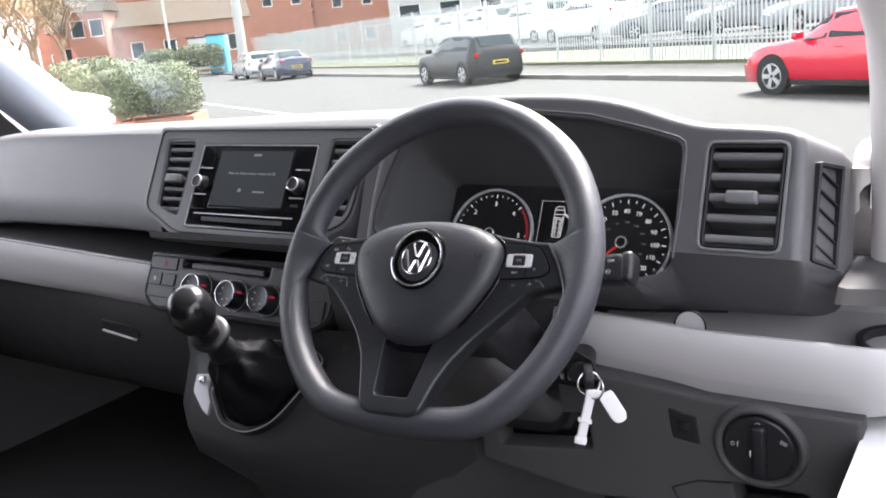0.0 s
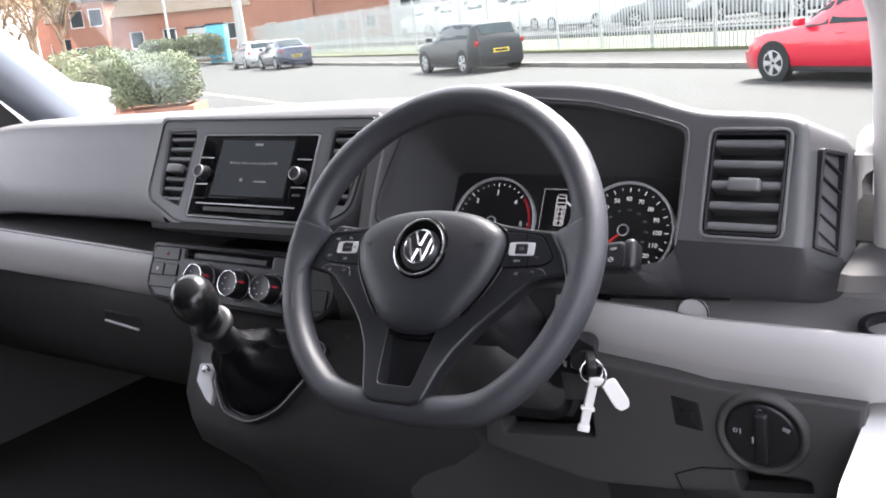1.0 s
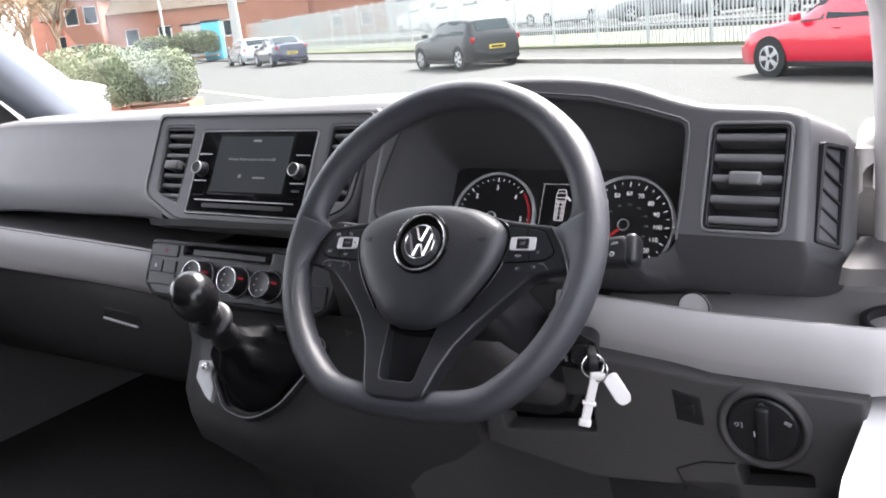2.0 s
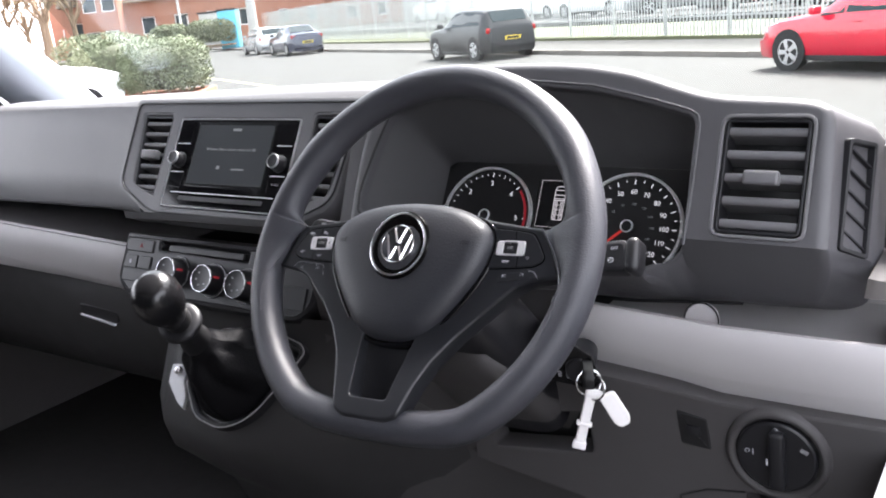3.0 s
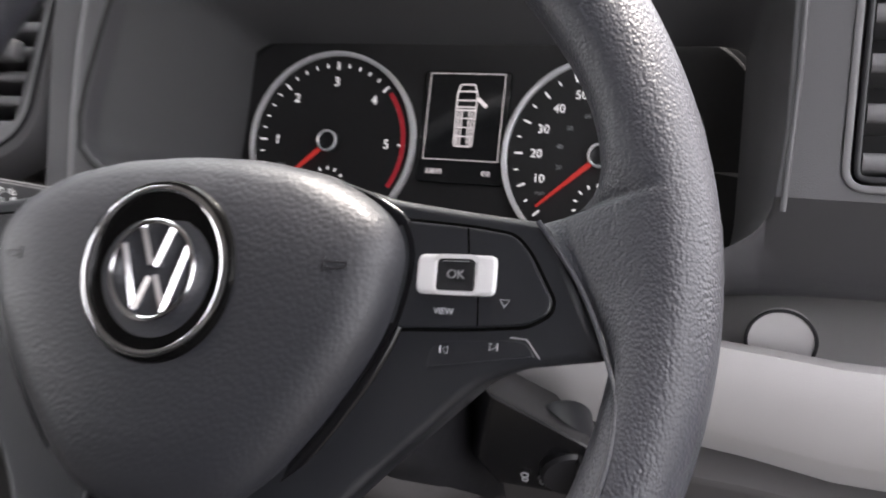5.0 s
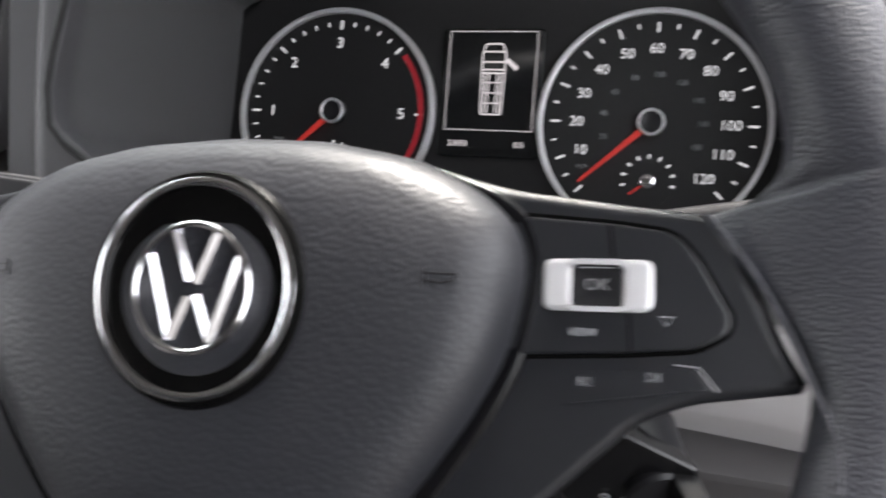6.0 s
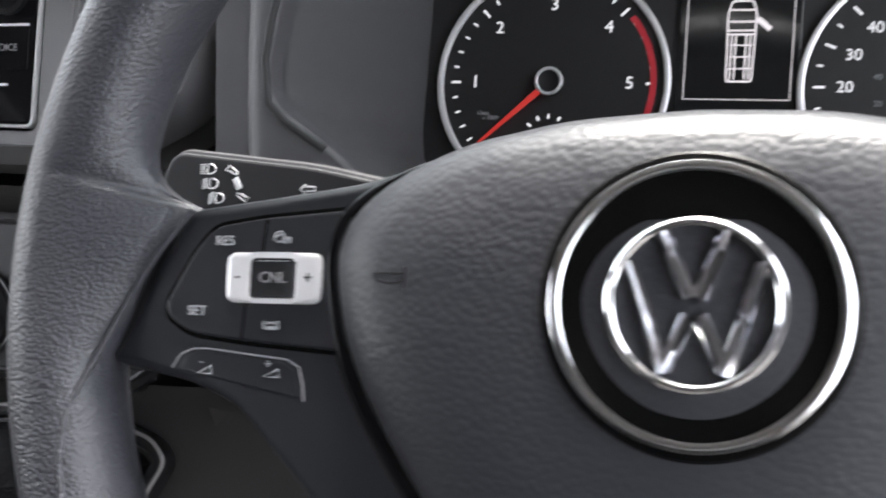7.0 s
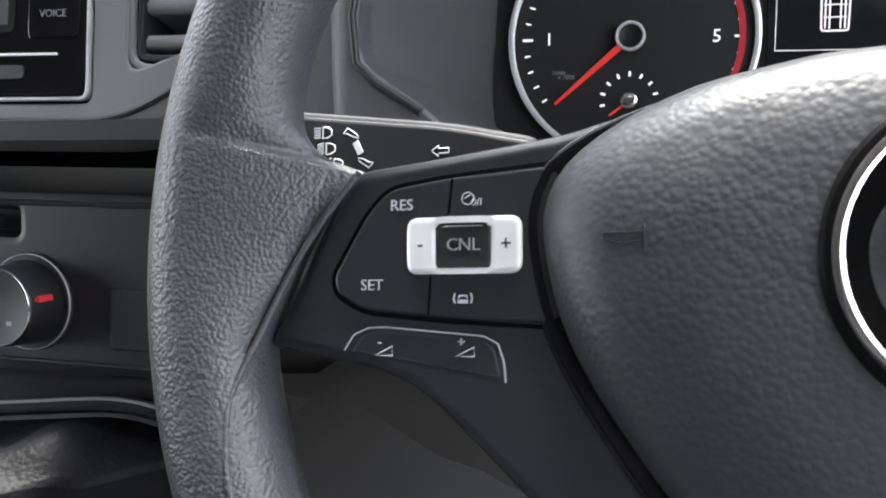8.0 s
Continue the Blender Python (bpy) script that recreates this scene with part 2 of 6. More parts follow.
def block(sx, sy, sz, bevel=0.003, cx=0.0, cy=0.0, cz=0.0, segs=2, bm=None):
    """A rounded box."""
    t = bmesh.new()
    bmesh.ops.create_cube(t, size=1.0, matrix=Matrix.Translation((cx, cy, cz)) @ Matrix.Diagonal((sx, sy, sz, 1)))
    if bevel:
        bmesh.ops.bevel(t, geom=t.edges[:], offset=bevel, segments=segs, profile=0.5, affect="EDGES")
    return merge(bm, t) if bm else t


def merge(bm, other, m=None):
    """Adds another bmesh to bm."""
    if m is not None:
        bmesh.ops.transform(other, matrix=m, verts=other.verts)
    me = bpy.data.meshes.new("joined")
    other.to_mesh(me)
    other.free()
    bm.from_mesh(me)
    bpy.data.meshes.remove(me)
    return bm


def moved(bm, m):
    bmesh.ops.transform(bm, matrix=m, verts=bm.verts)
    return bm


def turned(profile, n=32, bm=None, squash=1.0):
    """A body of revolution round z from (radius, z) pairs."""
    return loft([[(r * math.cos(2 * math.pi * i / n), squash * r * math.sin(2 * math.pi * i / n), z) for i in range(n)] for r, z in profile], closed=True, caps=True, bm=bm)


def ring2(ro, ri, z0, z1, n=64, bm=None):
    """A flat ring with rounded top between two radii."""
    prof = [(ro, z0), (ro, z1 - 0.0004), ((ro * 0.7 + ri * 0.3), z1), ((ro * 0.3 + ri * 0.7), z1), (ri, z1 - 0.0004), (ri, z0)]
    bm = bm or bmesh.new()
    rows = [[bm.verts.new((r * math.cos(2 * math.pi * i / n), r * math.sin(2 * math.pi * i / n), z)) for r, z in prof] for i in range(n)]
    for i in range(n):
        A, B = rows[i - 1], rows[i]
        for j in range(len(prof)):
            bm.faces.new((A[j], A[(j + 1) % len(prof)], B[(j + 1) % len(prof)], B[j]))
    return bm


def lettering(text, size, thick=0.0002, align="CENTER"):
    """A mesh of words in the built-in font, middle at the origin."""
    cu = bpy.data.curves.new("words", "FONT")
    cu.body, cu.size, cu.extrude = text, size, thick
    cu.align_x, cu.align_y = align, "CENTER"
    cu.resolution_u = 3
    ob = bpy.data.objects.new("words", cu)
    scene.collection.objects.link(ob)
    me = bpy.data.meshes.new_from_object(ob.evaluated_get(bpy.context.evaluated_depsgraph_get()))
    bpy.data.objects.remove(ob)
    bpy.data.curves.remove(cu)
    me.materials.clear()
    return me


def words(text, size, x, y, z, parent, mat=None, name="lettering", align="CENTER", turn=0.0):
    me = lettering(text, size, align=align)
    me.materials.append(mat or MARK)
    ob = new(name, me)
    ob.parent = parent
    ob.matrix_basis = pose(x, y, z, 0, 0, turn)
    return ob


def bar(x0, y0, x1, y1, w, z, thick=0.0004, bm=None):
    """A thin straight mark between two points of a panel."""
    a, b = Vector((x0, y0)), Vector((x1, y1))
    d = (b - a).normalized()
    s = Vector((-d.y, d.x)) * w / 2
    return plate([a + s, a - s, b - s, b + s], thick=thick, bevel=thick * 0.2, z=z + thick, bm=bm)
# ---- the van's cab: setting ----
# the mouldings are drawn on a plain grid and set out in the cab by this matrix
SET = Matrix(((1.043, 0.017, -0.003, -0.002), (-0.042, 1.037, -0.035, 0.056), (0.032, 0.016, 1.029, -0.043), (0, 0, 0, 1)))
SET_L = Matrix.Translation((-0.006, 0.009, 0.001)) @ SET


def placed(m, grid=SET):
    """A pose whose place is set out by the grid, with its turn kept."""
    return Matrix.Translation(grid @ m.translation - m.translation) @ m




def slab(name, outline, thick, m, mat, holes=(), bevel=0.004, label="", kind="structure", category=""):
    ob = part(name, plate(outline, holes, thick, bevel), mat, m=m)
    return tagged(ob, label, category, kind=kind)


slab("floor", [(-1.45, -1.1), (0.5, -1.1), (0.5, 0.75), (-1.45, 0.75)], 0.05, pose(0, 0, 0.74), FLOOR_RUBBER, label="black ribbed rubber floor of the van cab", category="floor")
slab("ceiling", [(-1.42, -1.15), (0.47, -1.15), (0.47, 0.19), (-1.42, 0.19)], 0.04, pose(0, 0, 2.12), HEADLINING, label="grey fabric headlining of the van cab", category="ceiling")
# rear wall out of view: pale top for chrome reflections, dark foot against bounce
slab("wall_rear_upper", [(-1.42, 1.55), (0.47, 1.55), (0.47, 2.12), (-1.42, 2.12)], 0.04, pose(0, -1.15, 0, 90, 0, 0), HEADLINING, label="unseen upper rear wall, pale to brighten reflections in the chrome", category="bulkhead")
slab("wall_rear", [(-1.42, 0.7), (0.47, 0.7), (0.47, 1.55), (-1.42, 1.55)], 0.04, pose(0, -1.15, 0, 90, 0, 0), CLOTH, label="unseen lower rear wall, dark to keep bounced light down", category="bulkhead")
slab("underbody", [(-1.45, -1.15), (0.5, -1.15), (0.5, 0.75), (-1.45, 0.75)], 0.66, pose(0, 0, 0.688), BLACK, label="plain dark underbody of the van", category="underbody")
# passenger side wall with its window opening
slab("wall_passenger", [(-1.15, 0.7), (0.75, 0.7), (0.75, 1.28), (0.58, 1.33), (0.29, 1.66), (-0.10, 2.08), (-1.15, 2.08)], 0.05, pose(-1.42, 0, 0, 90, 0, 90), LOWER,
     holes=[rounded([(-0.75, 1.36), (0.42, 1.36), (-0.02, 1.86), (-0.75, 1.90)], 0.05)], label="grey inner side of the passenger door", category="door")
slab("fire_wall", [(-1.42, 0.74), (0.45, 0.74), (0.45, 1.27), (-1.42, 1.27)], 0.04, pose(0, 0.74, 0, 90, 0, 0), BLACK, label="dark bulkhead under the dashboard", category="bulkhead")

# windscreen, a raked pane
wind = part("windscreen", plate(rounded([(-0.90, -0.13), (0.84, -0.13), (0.78, 0.86), (-0.84, 0.86)], 0.06), thick=0.005, bevel=0.001), SCREEN_TINT,
            m=pose(-0.47, 0.74, 1.43, 128, 0, 0))
wind.visible_shadow = False
tagged(wind, "large clear raked windscreen", "windscreen", kind="structure")


def pillar(name, path, width, depth, mat, label):
    sec = rounded(box2(width, depth), min(width, depth) * 0.45, 5)
    path = [SET @ Vector(p) for p in path]
    ob = part(name, sweep(path, [(v.x, v.y) for v in sec], ups=[(0, -1, 0.2)] * len(path)), mat)
    return tagged(ob, label, "pillar", kind="structure")


pillar("pillar_driver", [(0.440, 0.33, 1.05), (0.438, 0.325, 1.25), (0.437, 0.32, 1.38), (0.433, 0.315, 1.50), (0.428, 0.305, 1.56), (0.414, 0.26, 1.64), (0.396, 0.19, 1.74), (0.372, 0.06, 1.90), (0.352, -0.08, 2.08)],
       0.155, 0.10, PILLAR, "pale beige windscreen pillar trim")
pillar("pillar_passenger", [(-1.29, 0.56, 1.38), (-1.305, 0.482, 1.48), (-1.335, 0.338, 1.64), (-1.345, 0.15, 1.82), (-1.34, -0.08, 2.08)],
       0.15, 0.09, PILLAR_REFLECT, "pale windscreen pillar trim tinted blue-grey for its reflections")

# white painted door frame at the driver's side
slab("door_sill", rounded([(0.02, 0.62), (0.50, 0.62), (0.50, 1.06), (0.30, 1.18), (0.02, 1.18)], 0.03), 0.06, pose(0.455, 0, 0, 90, 0, 90), PAINT_WHITE, label="white painted door frame of the van", category="door frame")

# ---- dashboard ----
dash = thing("dashboard", "dark grey moulded van dashboard with pale grey trim band", "dashboard")


def dash_rows(rows):
    return loft([[(x, y, z) for y, z in prof] for x, prof in rows])


# top pad: from the windscreen foot to the front lip, bending down at the passenger end
def top_profile(y0, z0, lip):
    return [(0.74, z0 - 0.19), (0.62, z0 - 0.13), (0.50, z0 - 0.07), (0.42, z0 - 0.032), (y0 + 0.11, z0 - 0.005), (y0 + 0.05, z0 + 0.001), (y0 + 0.02, z0 - 0.001), (y0 + 0.008, z0 - 0.005), (y0, z0 - 0.014), (y0 - 0.006, z0 - 0.014 - lip), (y0 + 0.03, z0 - 0.016 - lip)]


top = dash_rows([(x, top_profile(y, z, lip)) for x, y, z, lip in (
    (-1.40, 0.26, 1.470, 0.012), (-1.25, 0.240, 1.490, 0.012), (-1.10, 0.230, 1.499, 0.010), (-0.90, 0.226, 1.499, 0.008), (-0.70, 0.224, 1.499, 0.005),
    (-0.41, 0.222, 1.499, 0.005), (-0.24, 0.226, 1.497, 0.005), (-0.17, 0.250, 1.492, 0.005), (-0.05, 0.345, 1.435, 0.004), (0.12, 0.345, 1.400, 0.004), (0.25, 0.345, 1.375, 0.004), (0.31, 0.325, 1.372, 0.004), (0.3445, 0.325, 1.372, 0.004), (0.3455, 0.305, 1.428, 0.004), (0.368, 0.312, 1.426, 0.004))])
for v in top.verts:
    if v.co.x < -0.15:
        v.co.y += 0.010
part("top_pad", moved(top, SET), DASH, dash, "dark grey soft dashboard top")

# passenger face above the open tray
face = dash_rows([(x, [(y + 0.004, z), (y - 0.004, z - 0.012), (y - 0.014, z - 0.05), (y - 0.030, z - 0.10), (y - 0.042, z - 0.142), (y - 0.041, z - 0.151), (y - 0.030, z - 0.158), (y + 0.03, z - 0.166), (y + 0.11, z - 0.168)])
                  for x, y, z in ((-1.40, 0.256, 1.460), (-1.25, 0.236, 1.481), (-1.10, 0.226, 1.490), (-0.90, 0.223, 1.490), (-0.76, 0.222, 1.489), (-0.66, 0.216, 1.488), (-0.63, 0.210, 1.486))])
part("passenger_panel", moved(face, SET_L), DASH, dash, "smooth dark grey passenger panel")
# open tray: back wall and floor
tray = dash_rows([(x, [(0.33, 1.36), (0.33, zb + 0.01), (0.31, zb), (0.15, zb), (0.138, zb + 0.012)]) for x, zb in ((-1.40, 1.318), (-1.05, 1.302), (-0.83, 1.290), (-0.66, 1.281), (-0.60, 1.279))])
part("tray", moved(tray, SET_L), LOWER, dash, "dark open tray above the trim band")
# pale band, passenger side
band_l = dash_rows([(x, [(0.17, zt - 0.010), (0.152, zt - 0.002), (0.142, zt), (0.136, zt - 0.006), (0.131, zt - 0.03), (0.131, zt - 0.058), (0.137, zb + 0.005), (0.144, zb), (0.17, zb - 0.002)])
                    for x, zt, zb in ((-1.40, 1.330, 1.242), (-1.053, 1.313, 1.229), (-0.83, 1.302, 1.224), (-0.66, 1.293, 1.216), (-0.598, 1.290, 1.232), (-0.592, 1.288, 1.262))])
part("trim_band", moved(band_l, SET_L), BAND, dash, "pale grey plastic trim band")
# glove box front below the band
glove = dash_rows([(x, [(0.17, 1.245), (0.152, zt), (0.152, 1.17), (0.160, 1.10), (0.185, 1.045), (0.24, 1.00), (0.36, 0.965), (0.60, 0.95)]) for x, zt in ((-1.40, 1.240), (-1.05, 1.228), (-0.83, 1.222), (-0.62, 1.214), (-0.52, 1.21))])
part("glove_box", moved(glove, SET_L), LOWER_SHADE, dash, "dark grey glove box front")
handle = plate(rounded([(-0.052, 0.014), (-0.05, -0.004), (0.04, -0.012), (0.052, -0.006), (0.052, 0.012)], 0.004), thick=0.012, bevel=0.002)
gl = part("handle", handle, SATIN, dash, "recessed black glove box handle", m=placed(panel_pose(-0.775, 0.150, 1.160, 0), SET_L))
part("edge", plate(rounded(box2(0.092, 0.0035), 0.0015), thick=0.004, bevel=0.0008), SILVER, gl, "bright lower edge", m=pose(-0.004, -0.0085, 0.003, 0, 0, -5))

# centre stack frame with openings for radio and vents
CEN = panel_pose(-0.441, 0.207, 1.401, 30)
CS = 1 / math.cos(radians(36.0))


def cen(x, z):
    """A place on the centre stack from its x and height."""
    return (x + 0.41, (z - 1.415) * CS)


outer = rounded([cen(-0.640, 1.494), cen(-0.636, 1.380), cen(-0.548, 1.347), cen(-0.275, 1.347), cen(-0.207, 1.374), cen(-0.194, 1.494)], [0.01, 0.02, 0.02, 0.02, 0.02, 0.01])
hole_l = rounded([cen(-0.617, 1.475), cen(-0.600, 1.386), cen(-0.546, 1.371), cen(-0.546, 1.475)], 0.008)
hole_r = [Vector((-v.x, v.y)) for v in hole_l]
part("centre_frame", plate(outer, [hole_l, hole_r, rounded(box2(0.236, 0.134, 0, (1.4145 - 1.415) * CS), 0.006)], 0.032, 0.005, slope=0.003, hole_bevel=0.0015), DASH, dash, "charcoal centre console surround", m=CEN)
# raised bead round the stack
bead = rounded([cen(-0.630, 1.487), cen(-0.626, 1.383), cen(-0.545, 1.3535), cen(-0.278, 1.3535), cen(-0.2115, 1.380), cen(-0.1995, 1.487)], [0.012, 0.02, 0.02, 0.02, 0.02, 0.012], 6)
part("bead", sweep([(v.x, v.y, 0.0005) for v in bead], disc_section(0.0016, 8), closed=True, ups=[(0, 0, 1)] * len(bead)), SATIN, dash, "thin satin bead", m=CEN)
part("core", plate(inset(ccw(outer), 0.008), thick=0.004, bevel=0.0008, z=-0.0325), BLACK, dash, m=CEN)

# overhang under the stack, its shade put into the darker plastic
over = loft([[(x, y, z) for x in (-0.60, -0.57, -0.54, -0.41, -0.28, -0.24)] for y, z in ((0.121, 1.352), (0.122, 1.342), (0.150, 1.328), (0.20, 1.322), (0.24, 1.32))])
part("overhang", moved(over, SET_L), DASH_SHADE, dash)

# climate console below, standing proud
CLI = panel_pose(-0.440, 0.143, 1.256, 26.6)
CC = 1 / math.cos(radians(26.6))


def cli(x, z):
    return (x + 0.41, (z - 1.279) * CC)


cl_out = rounded([cli(-0.600, 1.324), cli(-0.602, 1.262), cli(-0.578, 1.244), cli(-0.242, 1.244), cli(-0.218, 1.262), cli(-0.216, 1.324)], [0.006, 0.012, 0.012, 0.012, 0.012, 0.006])
part("climate_panel", plate(cl_out, [rounded([cli(-0.522, 1.317), cli(-0.522, 1.306), cli(-0.344, 1.304), cli(-0.344, 1.316)], 0.003)], 0.08, 0.004, slope=0.012), SATIN, dash, "black climate control panel", m=CLI)
cl_bead = inset(ccw(cl_out), 0.006)
part("bead", sweep([(v.x, v.y, 0.0003) for v in cl_bead], disc_section(0.0014, 8), closed=True, ups=[(0, 0, 1)] * len(cl_bead)), SATIN, dash, "thin satin bead", m=CLI)
part("slot_back", block(0.19, 0.022, 0.004, 0.001, -0.023, 0.036, -0.016), BLACK, dash, m=CLI)

# console that carries the gear lever, running down to the floor
cons = loft([
    [(-0.585, 0.17, 1.235), (-0.58, 0.105, 1.235), (-0.50, 0.092, 1.236), (-0.30, 0.092, 1.236), (-0.20, 0.10, 1.238), (-0.15, 0.18, 1.24)],
    [(-0.575, 0.19, 1.205), (-0.565, 0.128, 1.205), (-0.50, 0.114, 1.206), (-0.30, 0.110, 1.208), (-0.20, 0.114, 1.210), (-0.13, 0.18, 1.20)],
    [(-0.54, 0.20, 1.165), (-0.53, 0.100, 1.163), (-0.47, 0.070, 1.160), (-0.30, 0.0625, 1.160), (-0.21, 0.074, 1.165), (-0.11, 0.19, 1.16)],
    [(-0.522, 0.20, 1.115), (-0.515, 0.060, 1.106), (-0.45, 0.014, 1.098), (-0.315, 0.0060, 1.099), (-0.235, 0.028, 1.112), (-0.07, 0.20, 1.13)],
    [(-0.516, 0.20, 1.08), (-0.510, 0.070, 1.065), (-0.445, 0.020, 1.060), (-0.315, 0.012, 1.064), (-0.22, 0.04, 1.08), (-0.02, 0.23, 1.10)],
    [(-0.490, 0.22, 1.00), (-0.480, 0.130, 0.99), (-0.42, 0.085, 0.98), (-0.30, 0.080, 0.98), (-0.20, 0.12, 0.99), (0.02, 0.30, 1.00)],
    [(-0.470, 0.30, 0.76), (-0.455, 0.220, 0.75), (-0.40, 0.18, 0.74), (-0.28, 0.18, 0.74), (-0.18, 0.22, 0.74), (0.03, 0.42, 0.74)]])
part("console", moved(cons, SET_L), LOWER_SHADE, dash, "dark grey gear lever console", smooth=89)

# ---- binnacle: face with the cluster opening and the driver's vent ----
# side wall added out of view behind the door opening, to cut rear light
slab("wall_driver", [(-1.15, 0.7), (-0.78, 0.7), (-0.78, 2.08), (-1.15, 2.08)], 0.05, pose(0.50, 0, 0, 90, 0, 90), LOWER, label="unseen grey side wall that blocks light behind the driver", category="pillar")
# driver's door, out of view, set part open to hold back side light
slab("door_driver", [(-1.15, 0.70), (0.10, 0.70), (0.10, 1.25), (-0.30, 1.38), (-0.34, 1.72), (-1.15, 1.80)], 0.05, pose(0.50, 0.30, 0, 0, 0, 42) @ pose(0, -0.10, 0, 90, 0, 90), LOWER, label="unseen driver's door set part open to block side light", category="door")
# rail added out of view, closing off the light above the door
slab("roof_rail", [(-1.15, 2.0), (0.05, 2.0), (0.05, 2.12), (-1.15, 2.12)], 0.05, pose(0.50, 0, 0, 90, 0, 90), PILLAR, label="unseen pale rail closing the roof side over the door opening", category="roof rail")
BIN = panel_pose(0.0, 0.193, 1.397, 23.3)
BS = 1 / math.cos(radians(31.0))


def bi(x, z):
    return (x * 1.035, (z - 1.39) * BS)


bin_out = [bi(*p) for p in ((-0.196, 1.280), (-0.203, 1.36), (-0.196, 1.445), (-0.180, 1.472), (-0.14, 1.494), (-0.08, 1.503), (-0.03, 1.5055), (0.045, 1.5045), (0.09, 1.501), (0.127, 1.495), (0.150, 1.489), (0.180, 1.480), (0.205, 1.474), (0.225, 1.4715),
                            (0.263, 1.470), (0.290, 1.4685), (0.306, 1.466), (0.316, 1.460), (0.3195, 1.449), (0.3205, 1.43), (0.3245, 1.350), (0.3235, 1.335), (0.312, 1.316), (0.300, 1.310), (0.21, 1.308), (0.157, 1.303))][::-1]
opening = rounded([bi(*p) for p in ((-0.120, 1.310), (-0.160, 1.339), (-0.1855, 1.354), (-0.1865, 1.371), (-0.175, 1.415), (-0.1615, 1.454), (-0.10, 1.477), (0.0, 1.483), (0.09, 1.476), (0.150, 1.464), (0.197, 1.452), (0.198, 1.375), (0.195, 1.338), (0.165, 1.323))], [0.02, 0.02, 0.010, 0.012, 0.02, 0.008, 0.03, 0.03, 0.03, 0.02, 0.012, 0.02, 0.02, 0.02], 5)
vent_hole = rounded([bi(0.2245, 1.4535), bi(0.2225, 1.3555), bi(0.3025, 1.3545), bi(0.3045, 1.4515)], 0.012, 5)


def softened(poly, times=2):
    """Cuts the corners of a closed outline again and again."""
    p = [Vector(v) for v in poly]
    for _ in range(times):
        p = [q for i in range(len(p)) for q in (p[i].lerp(p[(i + 1) % len(p)], 0.25), p[i].lerp(p[(i + 1) % len(p)], 0.75))]
    return p


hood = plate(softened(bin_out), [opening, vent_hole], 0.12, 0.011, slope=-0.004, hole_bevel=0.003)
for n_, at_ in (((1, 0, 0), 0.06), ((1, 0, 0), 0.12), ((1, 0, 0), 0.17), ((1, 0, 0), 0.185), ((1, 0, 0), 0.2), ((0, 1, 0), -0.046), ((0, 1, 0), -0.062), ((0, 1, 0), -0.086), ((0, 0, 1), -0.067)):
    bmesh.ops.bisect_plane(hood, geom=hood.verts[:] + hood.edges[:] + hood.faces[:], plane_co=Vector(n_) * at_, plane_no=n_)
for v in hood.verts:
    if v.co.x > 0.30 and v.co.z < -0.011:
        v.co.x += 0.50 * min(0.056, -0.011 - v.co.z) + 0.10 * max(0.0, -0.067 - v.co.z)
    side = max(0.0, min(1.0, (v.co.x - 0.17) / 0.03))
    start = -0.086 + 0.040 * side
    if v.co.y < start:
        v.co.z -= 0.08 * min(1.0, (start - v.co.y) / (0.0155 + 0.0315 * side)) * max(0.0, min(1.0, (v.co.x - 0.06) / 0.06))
part("binnacle", hood, HOOD_SHADE, dash, "dark grey instrument hood", m=BIN)

# well of the cluster, from the opening back to the dials;
# shade and haze inside the hood are put into the lining's tone
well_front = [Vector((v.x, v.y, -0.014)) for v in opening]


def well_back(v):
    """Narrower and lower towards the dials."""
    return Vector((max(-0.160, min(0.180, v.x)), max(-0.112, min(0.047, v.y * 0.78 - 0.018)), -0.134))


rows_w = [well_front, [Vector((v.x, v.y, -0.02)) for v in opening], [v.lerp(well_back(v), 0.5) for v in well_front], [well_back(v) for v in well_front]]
part("cluster_well", loft(rows_w, closed=True), DASH_SHADE, dash, "black cluster hood lining with the hood's shade in its tone", m=BIN, smooth=80)
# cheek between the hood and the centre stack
part("cheek", plate([bi(-0.215, 1.46), bi(-0.215, 1.262), bi(-0.15, 1.262), bi(-0.15, 1.295), bi(-0.190, 1.30), bi(-0.190, 1.46)], thick=0.008, bevel=0.001, z=-0.004), HOOD_SHADE, dash, m=BIN)
# soft edge round the cluster opening
oe = [bi(*p) for p in ((-0.08, 1.4845), (0.0, 1.4875), (0.09, 1.4805), (0.152, 1.4675), (0.191, 1.4580), (0.199, 1.4535), (0.2015, 1.446), (0.2020, 1.40), (0.2000, 1.345))]
part("hood_edge", sweep([(*v, 0.0002) for v in oe], disc_section(0.0014, 8), ups=[(0, 0, 1)] * len(oe)), HOOD_SHADE, dash, "soft moulded edge", m=BIN, smooth=60)
# line of the fitted liner at the well's left cheek
le = [bi(*p) for p in ((-0.1605, 1.456), (-0.1660, 1.443), (-0.1765, 1.414), (-0.1855, 1.385), (-0.1885, 1.370), (-0.1868, 1.3535), (-0.1780, 1.3460), (-0.1600, 1.3365))]
part("liner_edge", sweep([(*v, 0.0) for v in le], disc_section(0.0019, 8), ups=[(0, 0, 1)] * len(le)), BLACK, dash, "dark liner joint", m=BIN, smooth=70)

# shelf under the binnacle, with back wall
shelf = loft([[(x, y, z) for x in (0.09, 0.14, 0.25, 0.34, 0.40, 0.43)] for y, z in ((0.285, 1.315), (0.275, 1.262), (0.25, 1.248), (0.19, 1.246), (0.17, 1.254))])
part("shelf", moved(shelf, SET), BAND_DIM, dash, "grey storage shelf under the hood")
